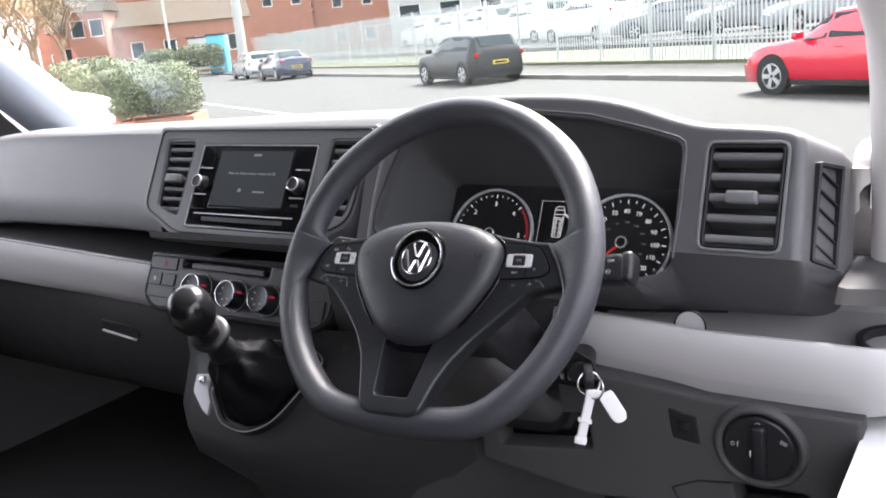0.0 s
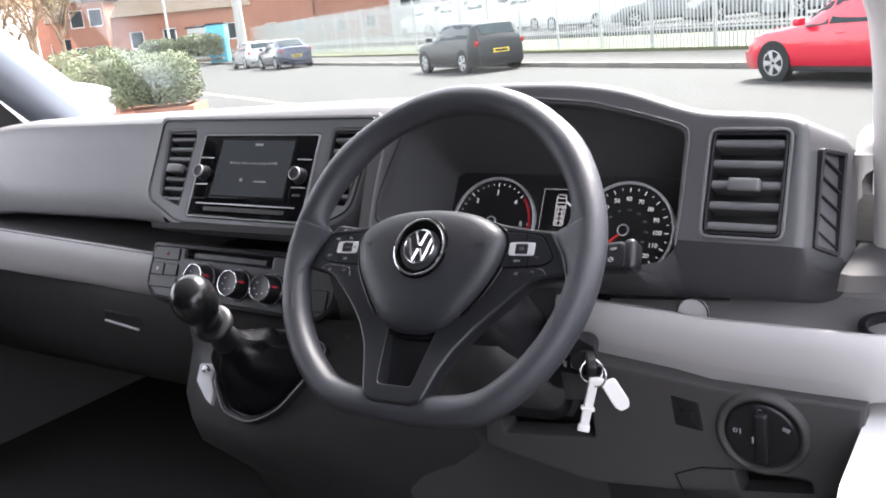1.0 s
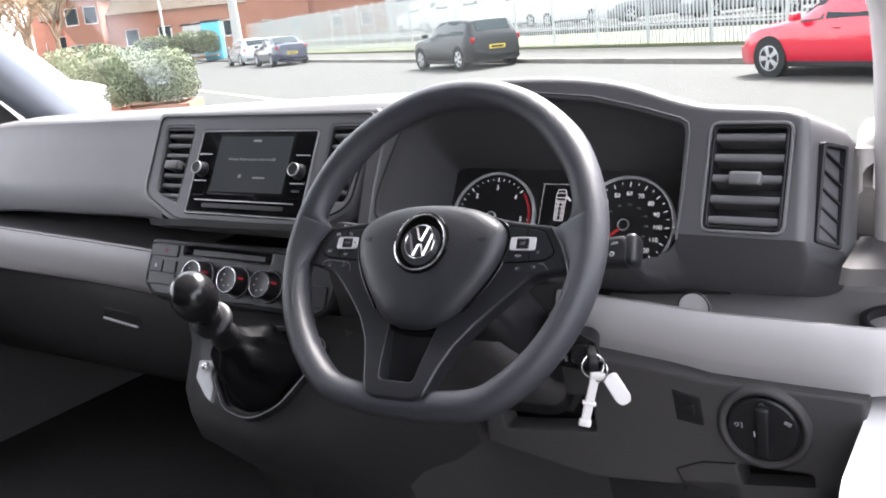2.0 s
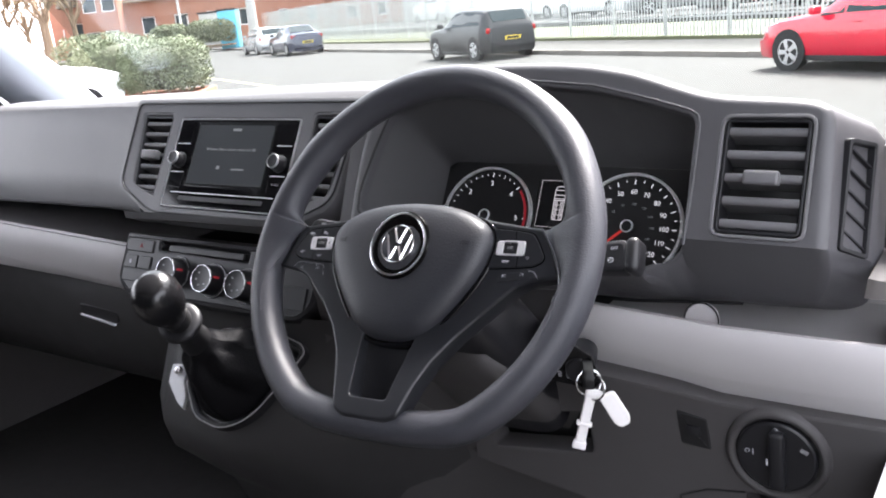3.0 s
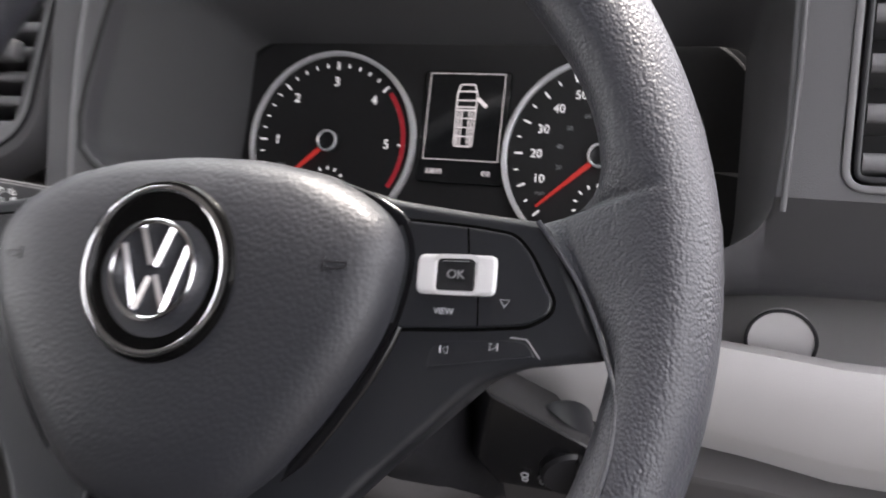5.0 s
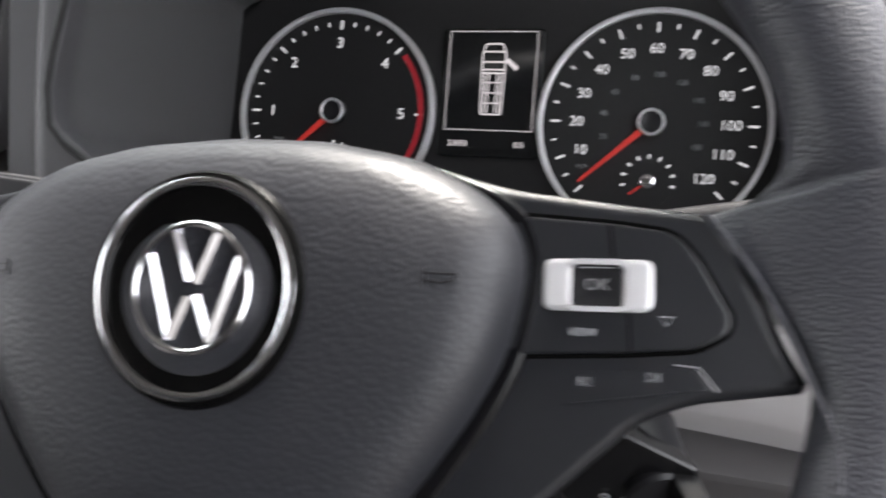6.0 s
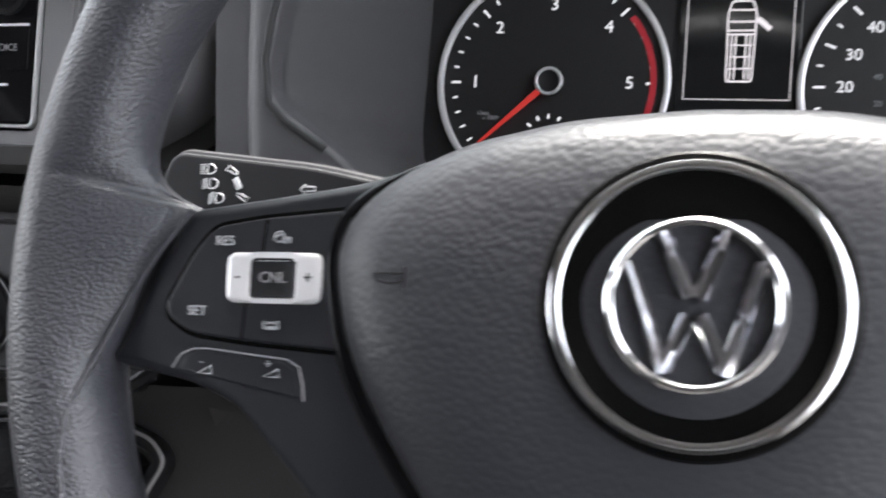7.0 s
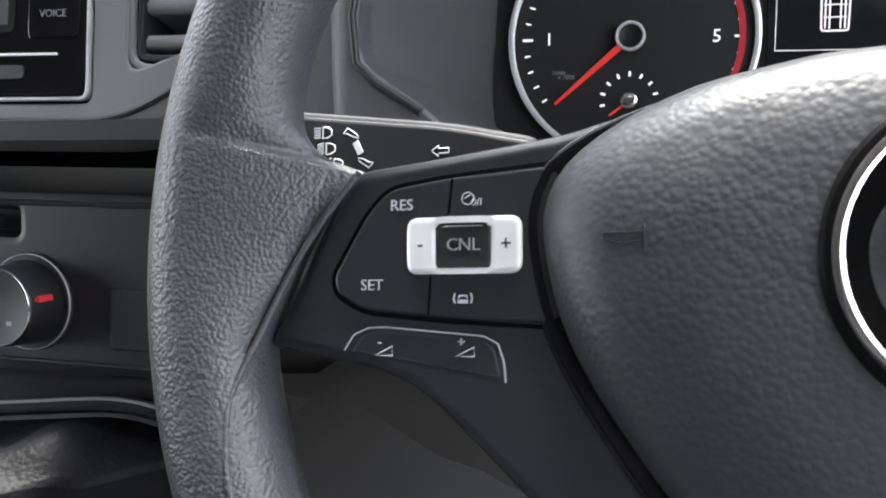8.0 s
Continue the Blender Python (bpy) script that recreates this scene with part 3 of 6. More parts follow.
# raised end of the shelf beside the pillar
end = loft([[(0.352, 0.30, 1.30), (0.352, 0.185, 1.300), (0.362, 0.178, 1.302), (0.43, 0.178, 1.305), (0.43, 0.30, 1.31)],
            [(0.352, 0.30, 1.315), (0.352, 0.20, 1.313), (0.362, 0.192, 1.314), (0.43, 0.192, 1.318), (0.43, 0.30, 1.32)]], closed=True, caps=True)
part("shelf_end", moved(end, SET), LOWER, dash)

# pale band, driver side
rows_b = []
for x, zt, zc, zb, y in ((0.055, 1.274, 1.230, 1.204, 0.172), (0.10, 1.2735, 1.226, 1.203, 0.166), (0.16, 1.270, 1.222, 1.199, 0.164), (0.20, 1.2675, 1.217, 1.194, 0.163), (0.235, 1.266, 1.214, 1.191, 0.160), (0.32, 1.2655, 1.213, 1.190, 0.160), (0.385, 1.265, 1.216, 1.192, 0.160), (0.405, 1.264, 1.218, 1.194, 0.166), (0.425, 1.262, 1.222, 1.200, 0.190), (0.435, 1.26, 1.23, 1.21, 0.25)):
    rows_b.append((x, [(y + 0.03, zt - 0.012), (y + 0.012, zt - 0.001), (y + 0.004, zt), (y, zt - 0.004), (y - 0.004, zt - 0.02), (y - 0.003, zc + 0.004), (y - 0.001, zc), (y + 0.008, zb + 0.002), (y + 0.012, zb), (y + 0.03, zb - 0.002)]))
part("trim_band", moved(dash_rows(rows_b), SET), BAND, dash, "pale grey plastic trim band")

# lower panel with its pocket, switch seats and fuse opening
LOW = panel_pose(0.004, 0.164, 1.117, -4, 0, 1.2) @ Matrix.Scale(1.03, 4)
low_out = [(0.055, 0.088), (0.03, 0.05), (-0.045, 0.03), (-0.05, -0.05), (0.09, -0.072), (0.19, -0.06), (0.375, -0.03), (0.385, 0.075), (0.235, 0.075), (0.19, 0.08)]
pocket = rounded([(-0.022, -0.005), (-0.020, -0.026), (0.10, -0.010), (0.098, 0.035), (0.05, 0.03)], 0.004)
fuse = rounded([(0.258, -0.0198), (0.268, -0.064), (0.338, -0.058), (0.334, -0.0185)], 0.005)
part("lower_panel", plate(low_out, [pocket, fuse], 0.03, 0.004), LOWER, dash, "grey lower dashboard panel", m=LOW)
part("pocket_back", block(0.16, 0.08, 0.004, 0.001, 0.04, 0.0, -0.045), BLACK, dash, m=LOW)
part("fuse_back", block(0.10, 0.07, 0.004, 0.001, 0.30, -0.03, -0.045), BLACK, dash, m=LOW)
part("lid_joint", sweep([(0.258, -0.0185, 0.001), (0.222, -0.0235, 0.001), (0.193, -0.038, 0.001), (0.203, -0.062, 0.001)], disc_section(0.0010, 6), ups=[(0, 0, 1)] * 4), BLACK, dash, "dark joint of the fuse lid", m=LOW)
# underside down to the footwell
part("knee_panel", moved(loft([[(x, y, z) for x in (-0.06, 0.1, 0.25, 0.40)] for y, z in ((0.162, 1.075), (0.19, 1.045), (0.28, 1.02), (0.45, 1.0))]), SET), LOWER, dash)
# panel between the column and the console
part("column_panel", moved(loft([[(-0.24, 0.115, 1.30), (-0.14, 0.135, 1.302), (-0.06, 0.16, 1.30), (0.07, 0.18, 1.29)], [(-0.23, 0.118, 1.22), (-0.14, 0.14, 1.22), (-0.06, 0.165, 1.22), (0.07, 0.18, 1.22)], [(-0.22, 0.11, 1.13), (-0.14, 0.15, 1.12), (-0.06, 0.185, 1.11), (0.07, 0.19, 1.10)], [(-0.20, 0.13, 1.02), (-0.12, 0.19, 1.00), (-0.05, 0.23, 0.98), (0.07, 0.25, 0.98)], [(-0.18, 0.22, 0.78), (-0.12, 0.26, 0.76), (-0.05, 0.28, 0.76), (0.07, 0.30, 0.76)]]), SET), LOWER, dash, "grey panel below the column", smooth=50)

# ---- air vents ----
def air_vent(name, outline_w, outline_h, slats, m, label, taper=0.0, tab=True):
    v = thing(name, label, "air vent", m, group="dashboard air vents")
    w, h = outline_w, outline_h
    frame_o = rounded([(-w / 2 + taper, -h / 2), (w / 2, -h / 2), (w / 2, h / 2), (-w / 2, h / 2)], 0.012, 5)
    part("bezel", plate(frame_o, [inset(frame_o, 0.0035)], 0.02, 0.0012, z=0.002), DASH, v, "charcoal bezel")
    inner = inset(frame_o, 0.0048)
    part("frame", plate(inner, [inset(inner, 0.003)], 0.03, 0.001, z=0.0005), SATIN, v)
    part("duct", block(w * 0.9, h * 0.92, 0.003, 0.001, 0, 0, -0.029), BLACK, v, "dark air duct")
    for k in range(slats):
        y = h / 2 - 0.016 - (h - 0.030) * k / (slats - 1)
        x0 = -w / 2 + 0.0085 + taper * (0.5 - y / h)
        x1 = w / 2 - 0.0085
        sec = [(x0, 0), (x1, 0)]
        th = 0.0044 if slats < 6 else 0.0036
        sl = loft([[(x, y - 0.004, -0.026), (x, y + th * 0.5, -0.012), (x, y + th, -0.0065), (x, y + th * 0.9, -0.003), (x, y + th * 0.2, -0.001), (x, y - th * 0.7, -0.0015), (x, y - th, -0.004), (x, y - th, -0.009), (x, y - 0.0075, -0.026)] for x, _ in sec], closed=True, caps=True)
        s = part("slat", sl, DASH, v, smooth=70)
        if tab and k == slats // 2:
            part("slider", block(0.032 if w > 0.06 else 0.022, 0.014, 0.012, 0.003, (x0 + x1) / 2, y - 0.001, 0.0025, 3), DASH, s, "ribbed slider tab")
    return v


air_vent("air_vent", 0.0865, 0.1175, 5, BIN @ Matrix.Translation((0.2727, *bi(0, 1.404)[1:], 0.0)), "black louvred air vent beside the instruments")
air_vent("air_vent", 0.074, 0.128, 7, CEN @ Matrix.Translation((*cen(-0.5815, 1.4235), -0.003)), "black louvred air vent beside the radio", taper=0.018)
air_vent("air_vent", 0.074, 0.128, 7, CEN @ Matrix.Translation((*cen(-0.2385, 1.4235), -0.003)) @ Matrix.Diagonal((-1, 1, 1, 1)), "black louvred air vent beside the radio", taper=0.018)
# side defroster grille on the binnacle cheek
SIDE = BIN @ Matrix.Translation((0.3475, bi(0, 1.396)[1], -0.034)) @ pose(0, 0, 0, 0, 63.4, 0) @ pose(0, 0, 0, 0, 0, 2)
sg = thing("side_grille", "narrow black defroster grille on the hood cheek", "air vent", SIDE, group="dashboard air vents")
so = rounded([(-0.018, -0.050), (0.024, -0.054), (0.024, 0.054), (-0.016, 0.052)], 0.004)
part("frame", plate(so, [inset(so, 0.0045)], 0.01, 0.001, z=0.002), SATIN, sg)
part("duct", plate(so, thick=0.003, bevel=0.0005, z=-0.006), BLACK, sg)
for k in range(5):
    part("bar", block(0.038, 0.0022, 0.005, 0.0006), SATIN, sg, m=pose(0.003, -0.038 + 0.019 * k, -0.0025, 0, 0, -24))
# ---- steering wheel ----
WHEEL = panel_pose(-0.002, 0.0156, 1.3625, 34.4, -1.5, 4.0)
RIM_R, RIM_Y = 0.1785, 0.006
wheel = thing("steering_wheel", "black three-spoke van steering wheel with grained rim", "steering wheel", WHEEL)


def rim_point(a, r=RIM_R):
    """The rim's spine: round, flattened at its foot."""
    x, y = r * math.cos(a), r * math.sin(a)
    floor_y = -0.166
    if y < floor_y + 0.02:
        t = (floor_y + 0.02 - y)
        y = floor_y + 0.02 - 0.02 * (1 - math.exp(-t / 0.02))
    return Vector((x, y + RIM_Y, -0.002))


# the skin's inner edge: degrees above the spoke's axis, and distance from the hub
FLARE = ((-16.0, 0.1627), (-9.0, 0.1640), (-6.0, 0.1618), (-2.0, 0.1556), (2.1, 0.1496), (6.4, 0.1430), (10.2, 0.1372), (10.5, 0.1412), (10.8, 0.1462), (11.3, 0.1512), (12.2, 0.1552), (13.3, 0.1580), (15.0, 0.1601), (18.0, 0.1615), (22.0, 0.1623), (28.0, 0.1627))


def flare(deg):
    """Distance of the rim's inner edge from the hub."""
    for (a0, r0), (a1, r1) in zip(FLARE, FLARE[1:]):
        if a0 <= deg < a1:
            return r0 + (r1 - r0) * (deg - a0) / (a1 - a0)
    return 0.1627


def rim_section(a):
    """Slightly flattened grip with thumb swells at ten and two, drawn out into skins over the spokes."""
    deg = math.degrees(a) % 360
    swell = sum(math.exp(-((deg - c) / 9.0) ** 2) for c in (38, 142))
    w = 0.0158 + 0.0016 * swell
    h = 0.0165 + 0.0010 * swell
    up = math.degrees(math.atan2(math.sin(a), abs(math.cos(a))))
    d = max(w, RIM_R - flare(up)) if abs(up) < 30 else w
    long = min(1.0, (d - w) / 0.014) if d > w else 0.0
    out = []
    for i in range(28):
        t = 2 * math.pi * i / 28
        c, q = math.cos(t), math.sin(t)
        u = abs(c) ** 0.9
        z = h * (abs(q) ** 0.95) * (1 if q > 0 else -1)
        if c < 0 and long:
            flat = h * (1 - u) ** 0.95
            z = z + (flat - z) * 0.6 * long if q > 0 else z * (1 - 0.4 * long * u)
            if u > 0.97:
                z = 0.0044 * long + z * (1 - long)
            # the skin rolls over towards the spoke's upper edge
            past = max(0.0, min(1.0, (d * u - w * 0.2) / (d - w * 0.2)))
            roll = max(0.0, min(1.0, (up - 3.5) / 7.2)) ** 2
            if up < 16.0:
                z -= (0.0085 if up < 11 else 0.0085 * (16 - up) / 5) * roll * past * long
        out.append((w * u if c > 0 else -d * u, z))
    return out


SECTION = 28
angles = {i * 2.25 for i in range(160)}
for i in range(37):
    up = 8.0 + 0.25 * i if i < 25 else 14.25 + (i - 24)
    angles |= {up, 180.0 - up}
angles = [radians(d) for d in sorted(angles)]
STEPS = len(angles)
rim_bm = bmesh.new()
rim_rings = []
for a in angles:
    p = rim_point(a)
    q = rim_point(a + 0.01) - rim_point(a - 0.01)
    q.normalize()
    side = Vector((q.y, -q.x, 0))
    rim_rings.append([rim_bm.verts.new(p + side * u + Vector((0, 0, v))) for u, v in rim_section(a)])
for i in range(STEPS):
    A, B = rim_rings[i - 1], rim_rings[i]
    for j in range(SECTION):
        rim_bm.faces.new((A[j], A[(j + 1) % SECTION], B[(j + 1) % SECTION], B[j]))
part("rim", rim_bm, RUBBER, wheel, "grained black rubber rim with skins flaring into the spokes", smooth=75)


def mirror2(pts):
    return [(-x, y) for x, y in pts][::-1]


# airbag cover
half = [(0.0, 0.0535), (0.03, 0.0520), (0.056, 0.0470), (0.0725, 0.0400), (0.0825, 0.0335), (0.0890, 0.0265), (0.0918, 0.018), (0.0912, 0.0095), (0.0890, -0.002), (0.0858, -0.0115), (0.079, -0.0245), (0.066, -0.0435), (0.051, -0.062), (0.036, -0.0755), (0.018, -0.082), (0.0, -0.083)]
cover = rounded(half + mirror2(half[1:-1]), 0.006, 2)
part("airbag_cover", dome(cover, [(1.0, -0.030), (1.0, -0.009), (0.993, -0.002), (0.978, 0.0038), (0.95, 0.0085), (0.90, 0.0126), (0.80, 0.0160), (0.62, 0.0181), (0.42, 0.0190), (0.2, 0.0194), (0.05, 0.0195)], centre=(0, 0.004)), PAD, wheel, "grained black airbag cover", smooth=60)
# gloss band along the lower edges of the cover
edge_o = []
for v, w in zip(ccw(cover), inset(ccw(cover), -0.0040)):
    k = max(0.0, min(1.0, (0.047 - v.y) / 0.020))
    edge_o.append(v + (w - v) * (1.3 * k - 0.3))
part("gloss_band", dome(edge_o, [(1.0, -0.030), (1.0, -0.0005), (0.992, 0.0018), (0.97, 0.0026), (0.94, 0.0020)], centre=(0, 0.004)), PIANO, wheel, "gloss black edging", smooth=60)

def ridge(x0, y0, x1, y1, w, z, high):
    """A bar with a roof-shaped section."""
    a, b = Vector((x0, y0)), Vector((x1, y1))
    d = (b - a).normalized()
    s = Vector((-d.y, d.x)) * w / 2
    return loft([[(*(p + s), z), (*(p + s * 0.9), z + high * 0.55), (*(p + s * 0.1), z + high), (*(p - s * 0.1), z + high), (*(p - s * 0.9), z + high * 0.55), (*(p - s), z)] for p in (a, b)], closed=True, caps=True)


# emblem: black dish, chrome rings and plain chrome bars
emb = part("emblem", turned([(0.0335, 0.0000), (0.0325, 0.0020), (0.0304, 0.0024), (0.0292, 0.0010), (0.0210, 0.0002), (0.002, 0.0002)], 64), EMBLEM_BLACK, wheel, "gloss black emblem dish", m=pose(0.0005, 0.006, 0.0188))
part("outer_ring", ring2(0.0311, 0.0287, 0.0, 0.0032), CHROME, emb, "chrome ring")
part("inner_ring", ring2(0.0186, 0.0168, 0.0, 0.0040), CHROME, emb, "chrome ring")
for x0, y0, x1, y1 in ((-0.0066, 0.0154, -0.0009, 0.0014), (0.0066, 0.0154, 0.0009, 0.0014), (-0.0140, 0.0090, -0.0062, -0.0146), (0.0140, 0.0090, 0.0062, -0.0146), (-0.0062, -0.0140, -0.0012, -0.0022), (0.0062, -0.0140, 0.0012, -0.0022)):
    part("bar", ridge(x0, y0, x1, y1, 0.0034, 0.0008, 0.0032), BRIGHT, emb, "plain bright bar", smooth=0)

words("AIRBAG", 0.0085, 0.0, -0.036, 0.0168, wheel, PAD, "embossed_lettering")
# embossed horn marks
for s in (1, -1):
    hm = bar(-0.0042, -0.0026, -0.0042, 0.0026, 0.0007, 0.0)
    for a_, b_ in (((-0.0040, 0.0010), (0.0042, 0.0010)), ((-0.0040, -0.0008), (0.0002, -0.0014)), ((0.0002, -0.0014), (0.0036, -0.0006)), ((0.0036, -0.0006), (0.0042, 0.0010))):
        bar(*a_, *b_, 0.0006, 0.0, bm=hm)
    part("horn_mark", hm, SATIN, wheel, "embossed horn mark", m=pose(s * 0.0705, 0.0110, 0.0163, 0, s * 8, 0) @ Matrix.Diagonal((s, 1, 1, 1)))

# moulded frame of the spokes: two arms and a forked foot that comes forward over the rim
arm_half = [(0.060, 0.0440), (0.085, 0.0372), (0.1122, 0.0334), (0.1378, 0.0302), (0.1468, 0.0156), (0.1538, 0.0000), (0.1605, -0.0118), (0.1590, -0.0140), (0.1480, -0.0156), (0.1330, -0.0182), (0.1200, -0.0236), (0.1070, -0.0360), (0.0877, -0.0545), (0.0710, -0.0725), (0.0550, -0.0960), (0.0455, -0.1190), (0.0390, -0.1400), (0.0350, -0.1500), (0.0240, -0.1550)]
pod_half = [(0.0860, 0.0297), (0.1135, 0.0274), (0.1280, 0.0252), (0.1338, 0.0190), (0.1424, 0.0039), (0.1414, 0.0000), (0.1345, -0.0043), (0.1145, -0.0062), (0.0860, -0.0078)]
vol_half = [(0.1000, -0.0210), (0.1015, -0.0130), (0.1045, -0.0108), (0.1305, -0.0088), (0.1350, -0.0096), (0.1385, -0.0148)]


def through_points(pts, steps=4):
    """A smooth line through the given points."""
    p = [Vector(v) for v in pts]
    p = [p[0] * 2 - p[1], *p, p[-1] * 2 - p[-2]]
    out = []
    for a, b, c_, d in zip(p, p[1:], p[2:], p[3:]):
        for k in range(steps):
            t = k / steps
            out.append(0.5 * (2 * b + (c_ - a) * t + (2 * a - 5 * b + 4 * c_ - d) * t * t + (3 * b - a - 3 * c_ + d) * t ** 3))
    return out + [p[-2]]


def ease(t):
    t = max(0.0, min(1.0, t))
    return t * t * (3 - 2 * t)


recess = rounded([(-0.0300, -0.0740), (-0.0208, -0.1365), (0.0208, -0.1365), (0.0300, -0.0740)], 0.005, 4)
arm_bm = plate(rounded(arm_half + mirror2(arm_half), 0.004, 3), [recess], 0.022, 0.0028, z=0.0012, slope=-0.002, hole_bevel=0.0009)
for y_ in (-0.05, -0.065, -0.08, -0.095, -0.11, -0.125, -0.14):
    bmesh.ops.bisect_plane(arm_bm, geom=arm_bm.verts[:] + arm_bm.edges[:] + arm_bm.faces[:], plane_co=(0, y_, 0), plane_no=(0, 1, 0))
for v in arm_bm.verts:
    v.co.z += 0.0165 * ease((-0.045 - v.co.y) / 0.105)
frame_ob = part("spoke_frame", arm_bm, SPOKE, wheel, "satin black spokes with a forked foot", smooth=50)
floor_bm = plate(rounded([(-0.036, -0.070), (-0.027, -0.146), (0.027, -0.146), (0.036, -0.070)], 0.003), thick=0.003, bevel=0.0008, z=-0.006)
part("recess_floor", floor_bm, SATIN, frame_ob, "dark recessed web")


def spoke(s):
    f = lambda pts: [(s * x, y) for x, y in pts]
    # raised seam along the skin's edge, running on over the rim
    line = []
    for deg, r, z in ((10.0, 0.1378, 0.0022), (6.4, 0.1430, 0.0028), (2.1, 0.1496, 0.0034), (-2.0, 0.1556, 0.0042), (-5.9, 0.1612, 0.0060), (-9.9, 0.1676, 0.0098), (-12.4, 0.1699, 0.0118), (-17.2, 0.1722, 0.0134), (-24.0, 0.1738, 0.0138)):
        x, y = r * math.cos(radians(deg)), RIM_Y + r * math.sin(radians(deg))
        line.append((s * x, y, z))
    line = through_points(line, 4)
    part("seam", sweep(line, disc_section(0.0009, 8), ups=[(0, 0, 1)] * len(line)), RUBBER, frame_ob, "raised moulding seam", smooth=60)
    outline = rounded(f(pod_half), 0.0035, 4)
    part("button_panel", plate(outline, thick=0.004, bevel=0.0008, z=0.0023), SPOKE, frame_ob, "black button panel")
    part("groove", plate(inset(ccw(outline), -0.0012), thick=0.003, bevel=0.0002, z=0.0014), JOINT, frame_ob, "dark joint round the buttons")
    # dark joints between the buttons
    j = bar(s * 0.1118, 0.0272, s * 0.1128, 0.0185, 0.0007, 0.0021)
    bar(s * 0.1172, 0.0045, s * 0.1178, -0.0055, 0.0006, 0.0021, bm=j)
    part("joint", j, JOINT, frame_ob)
    cx, cy = s * 0.1090, 0.0112
    part("rocker", plate(rounded(box2(0.0285, 0.0138, cx, cy), 0.0030, 4), [rounded(box2(0.0130, 0.0108, cx, cy), 0.0012, 2)], 0.003, 0.0012, z=0.0034), SILVER, frame_ob, "bright silver rocker switch")
    part("key_button", dome(rounded(box2(0.0136, 0.0112, cx, cy), 0.0016, 3), [(1, 0.001), (1, 0.0030), (0.94, 0.0035), (0.5, 0.0031)]), SATIN, frame_ob, "square black centre button")
    part("media_button", plate(rounded(f(vol_half), 0.0020, 3), thick=0.004, bevel=0.0008, z=0.0014), SPOKE, frame_ob, "black media button")
    if s < 0:
        line = ((-0.1398, -0.0140), (-0.1372, -0.0102), (-0.1335, -0.0086), (-0.1290, -0.0084), (-0.1045, -0.0104), (-0.1010, -0.0122), (-0.0996, -0.0165), (-0.0992, -0.0212))
    else:
        line = ((0.1290, -0.0084), (0.1345, -0.0088), (0.1392, -0.0146))
    part("media_edge", sweep([(x, y, 0.0012) for x, y in line], disc_section(0.00024, 6), ups=[(0, 0, 1)] * len(line)), GREY_METAL, frame_ob, "bright edge line")


spoke(-1)
spoke(1)
spl = spr = frame_ob
Z1 = 0.0024
words("CNL", 0.0042, -0.1090, 0.0112, 0.0034, spl, MARK_DIM)
words("RES", 0.0038, -0.1246, 0.0212, Z1, spl, MARK)
words("SET", 0.0038, -0.1322, 0.0018, Z1, spl, MARK)
words("+", 0.0050, -0.0985, 0.0112, 0.0035, spl, SATIN)
words("-", 0.0050, -0.1195, 0.0116, 0.0035, spl, SATIN)
words("0/I", 0.0026, -0.1058, 0.0214, Z1, spl, MARK)
part("symbol", merge(ring2(0.0016, 0.0013, 0, 0.0003, 16), bar(-0.0008, 0.0, 0.0006, 0.0008, 0.0003, 0)), MARK, spl, m=pose(-0.1080, 0.0224, Z1))
car_sym = bar(-0.0012, -0.0008, 0.0012, -0.0008, 0.0009, 0)
bar(-0.0008, 0.0006, 0.0008, 0.0006, 0.0004, 0, bm=car_sym)
bar(-0.0011, 0.0, -0.0007, 0.0008, 0.0003, 0, bm=car_sym)
bar(0.0011, 0.0, 0.0007, 0.0008, 0.0003, 0, bm=car_sym)
for k in (-1, 1):
    bar(k * 0.0019, -0.0012, k * 0.0023, 0.0, 0.0003, 0, bm=car_sym)
    bar(k * 0.0023, 0.0, k * 0.0019, 0.0012, 0.0003, 0, bm=car_sym)
part("symbol", car_sym, MARK, spl, m=pose(-0.1092, -0.0014, Z1))
for x, sgn in ((-0.1300, "-"), (-0.1095, "+")):
    tri = sweep([(-0.0022, -0.001, 0), (0.0022, -0.001, 0), (0.0022, 0.0012, 0)], disc_section(0.00022, 5), closed=True, ups=[(0, 0, 1)] * 3)
    part("symbol", tri, MARK, spl, m=pose(x + 0.0006, -0.0142, 0.0015))
    words(sgn, 0.0036, x - 0.0004, -0.0119, 0.0015, spl, MARK)
words("OK", 0.0044, 0.1090, 0.0112, 0.0034, spr, MARK_DIM)
words("VIEW", 0.0030, 0.1055, -0.0012, Z1, spr, MARK)
tri = sweep([(-0.0016, 0.001, 0), (0.0016, 0.001, 0), (0, -0.0014, 0)], disc_section(0.0002, 5), closed=True, ups=[(0, 0, 1)] * 3)
part("symbol", tri, MARK, spr, m=pose(0.1265, 0.0026, Z1))
for x, y, d in ((0.1065, -0.0138, -1), (0.1235, -0.0118, 1)):
    sk = sweep([(-0.0013 * d, 0.0012, 0), (-0.0013 * d, -0.0012, 0), (0.0010 * d, 0, 0)], disc_section(0.0002, 5), closed=True, ups=[(0, 0, 1)] * 3)
    bar(0.0014 * d, -0.0012, 0.0014 * d, 0.0012, 0.0004, 0, bm=sk)
    part("symbol", sk, MARK, spr, m=pose(x, y, 0.0013))

part("hub", turned([(0.050, -0.024), (0.048, -0.045), (0.040, -0.060)], 32), SATIN, wheel, "black wheel hub", smooth=60)

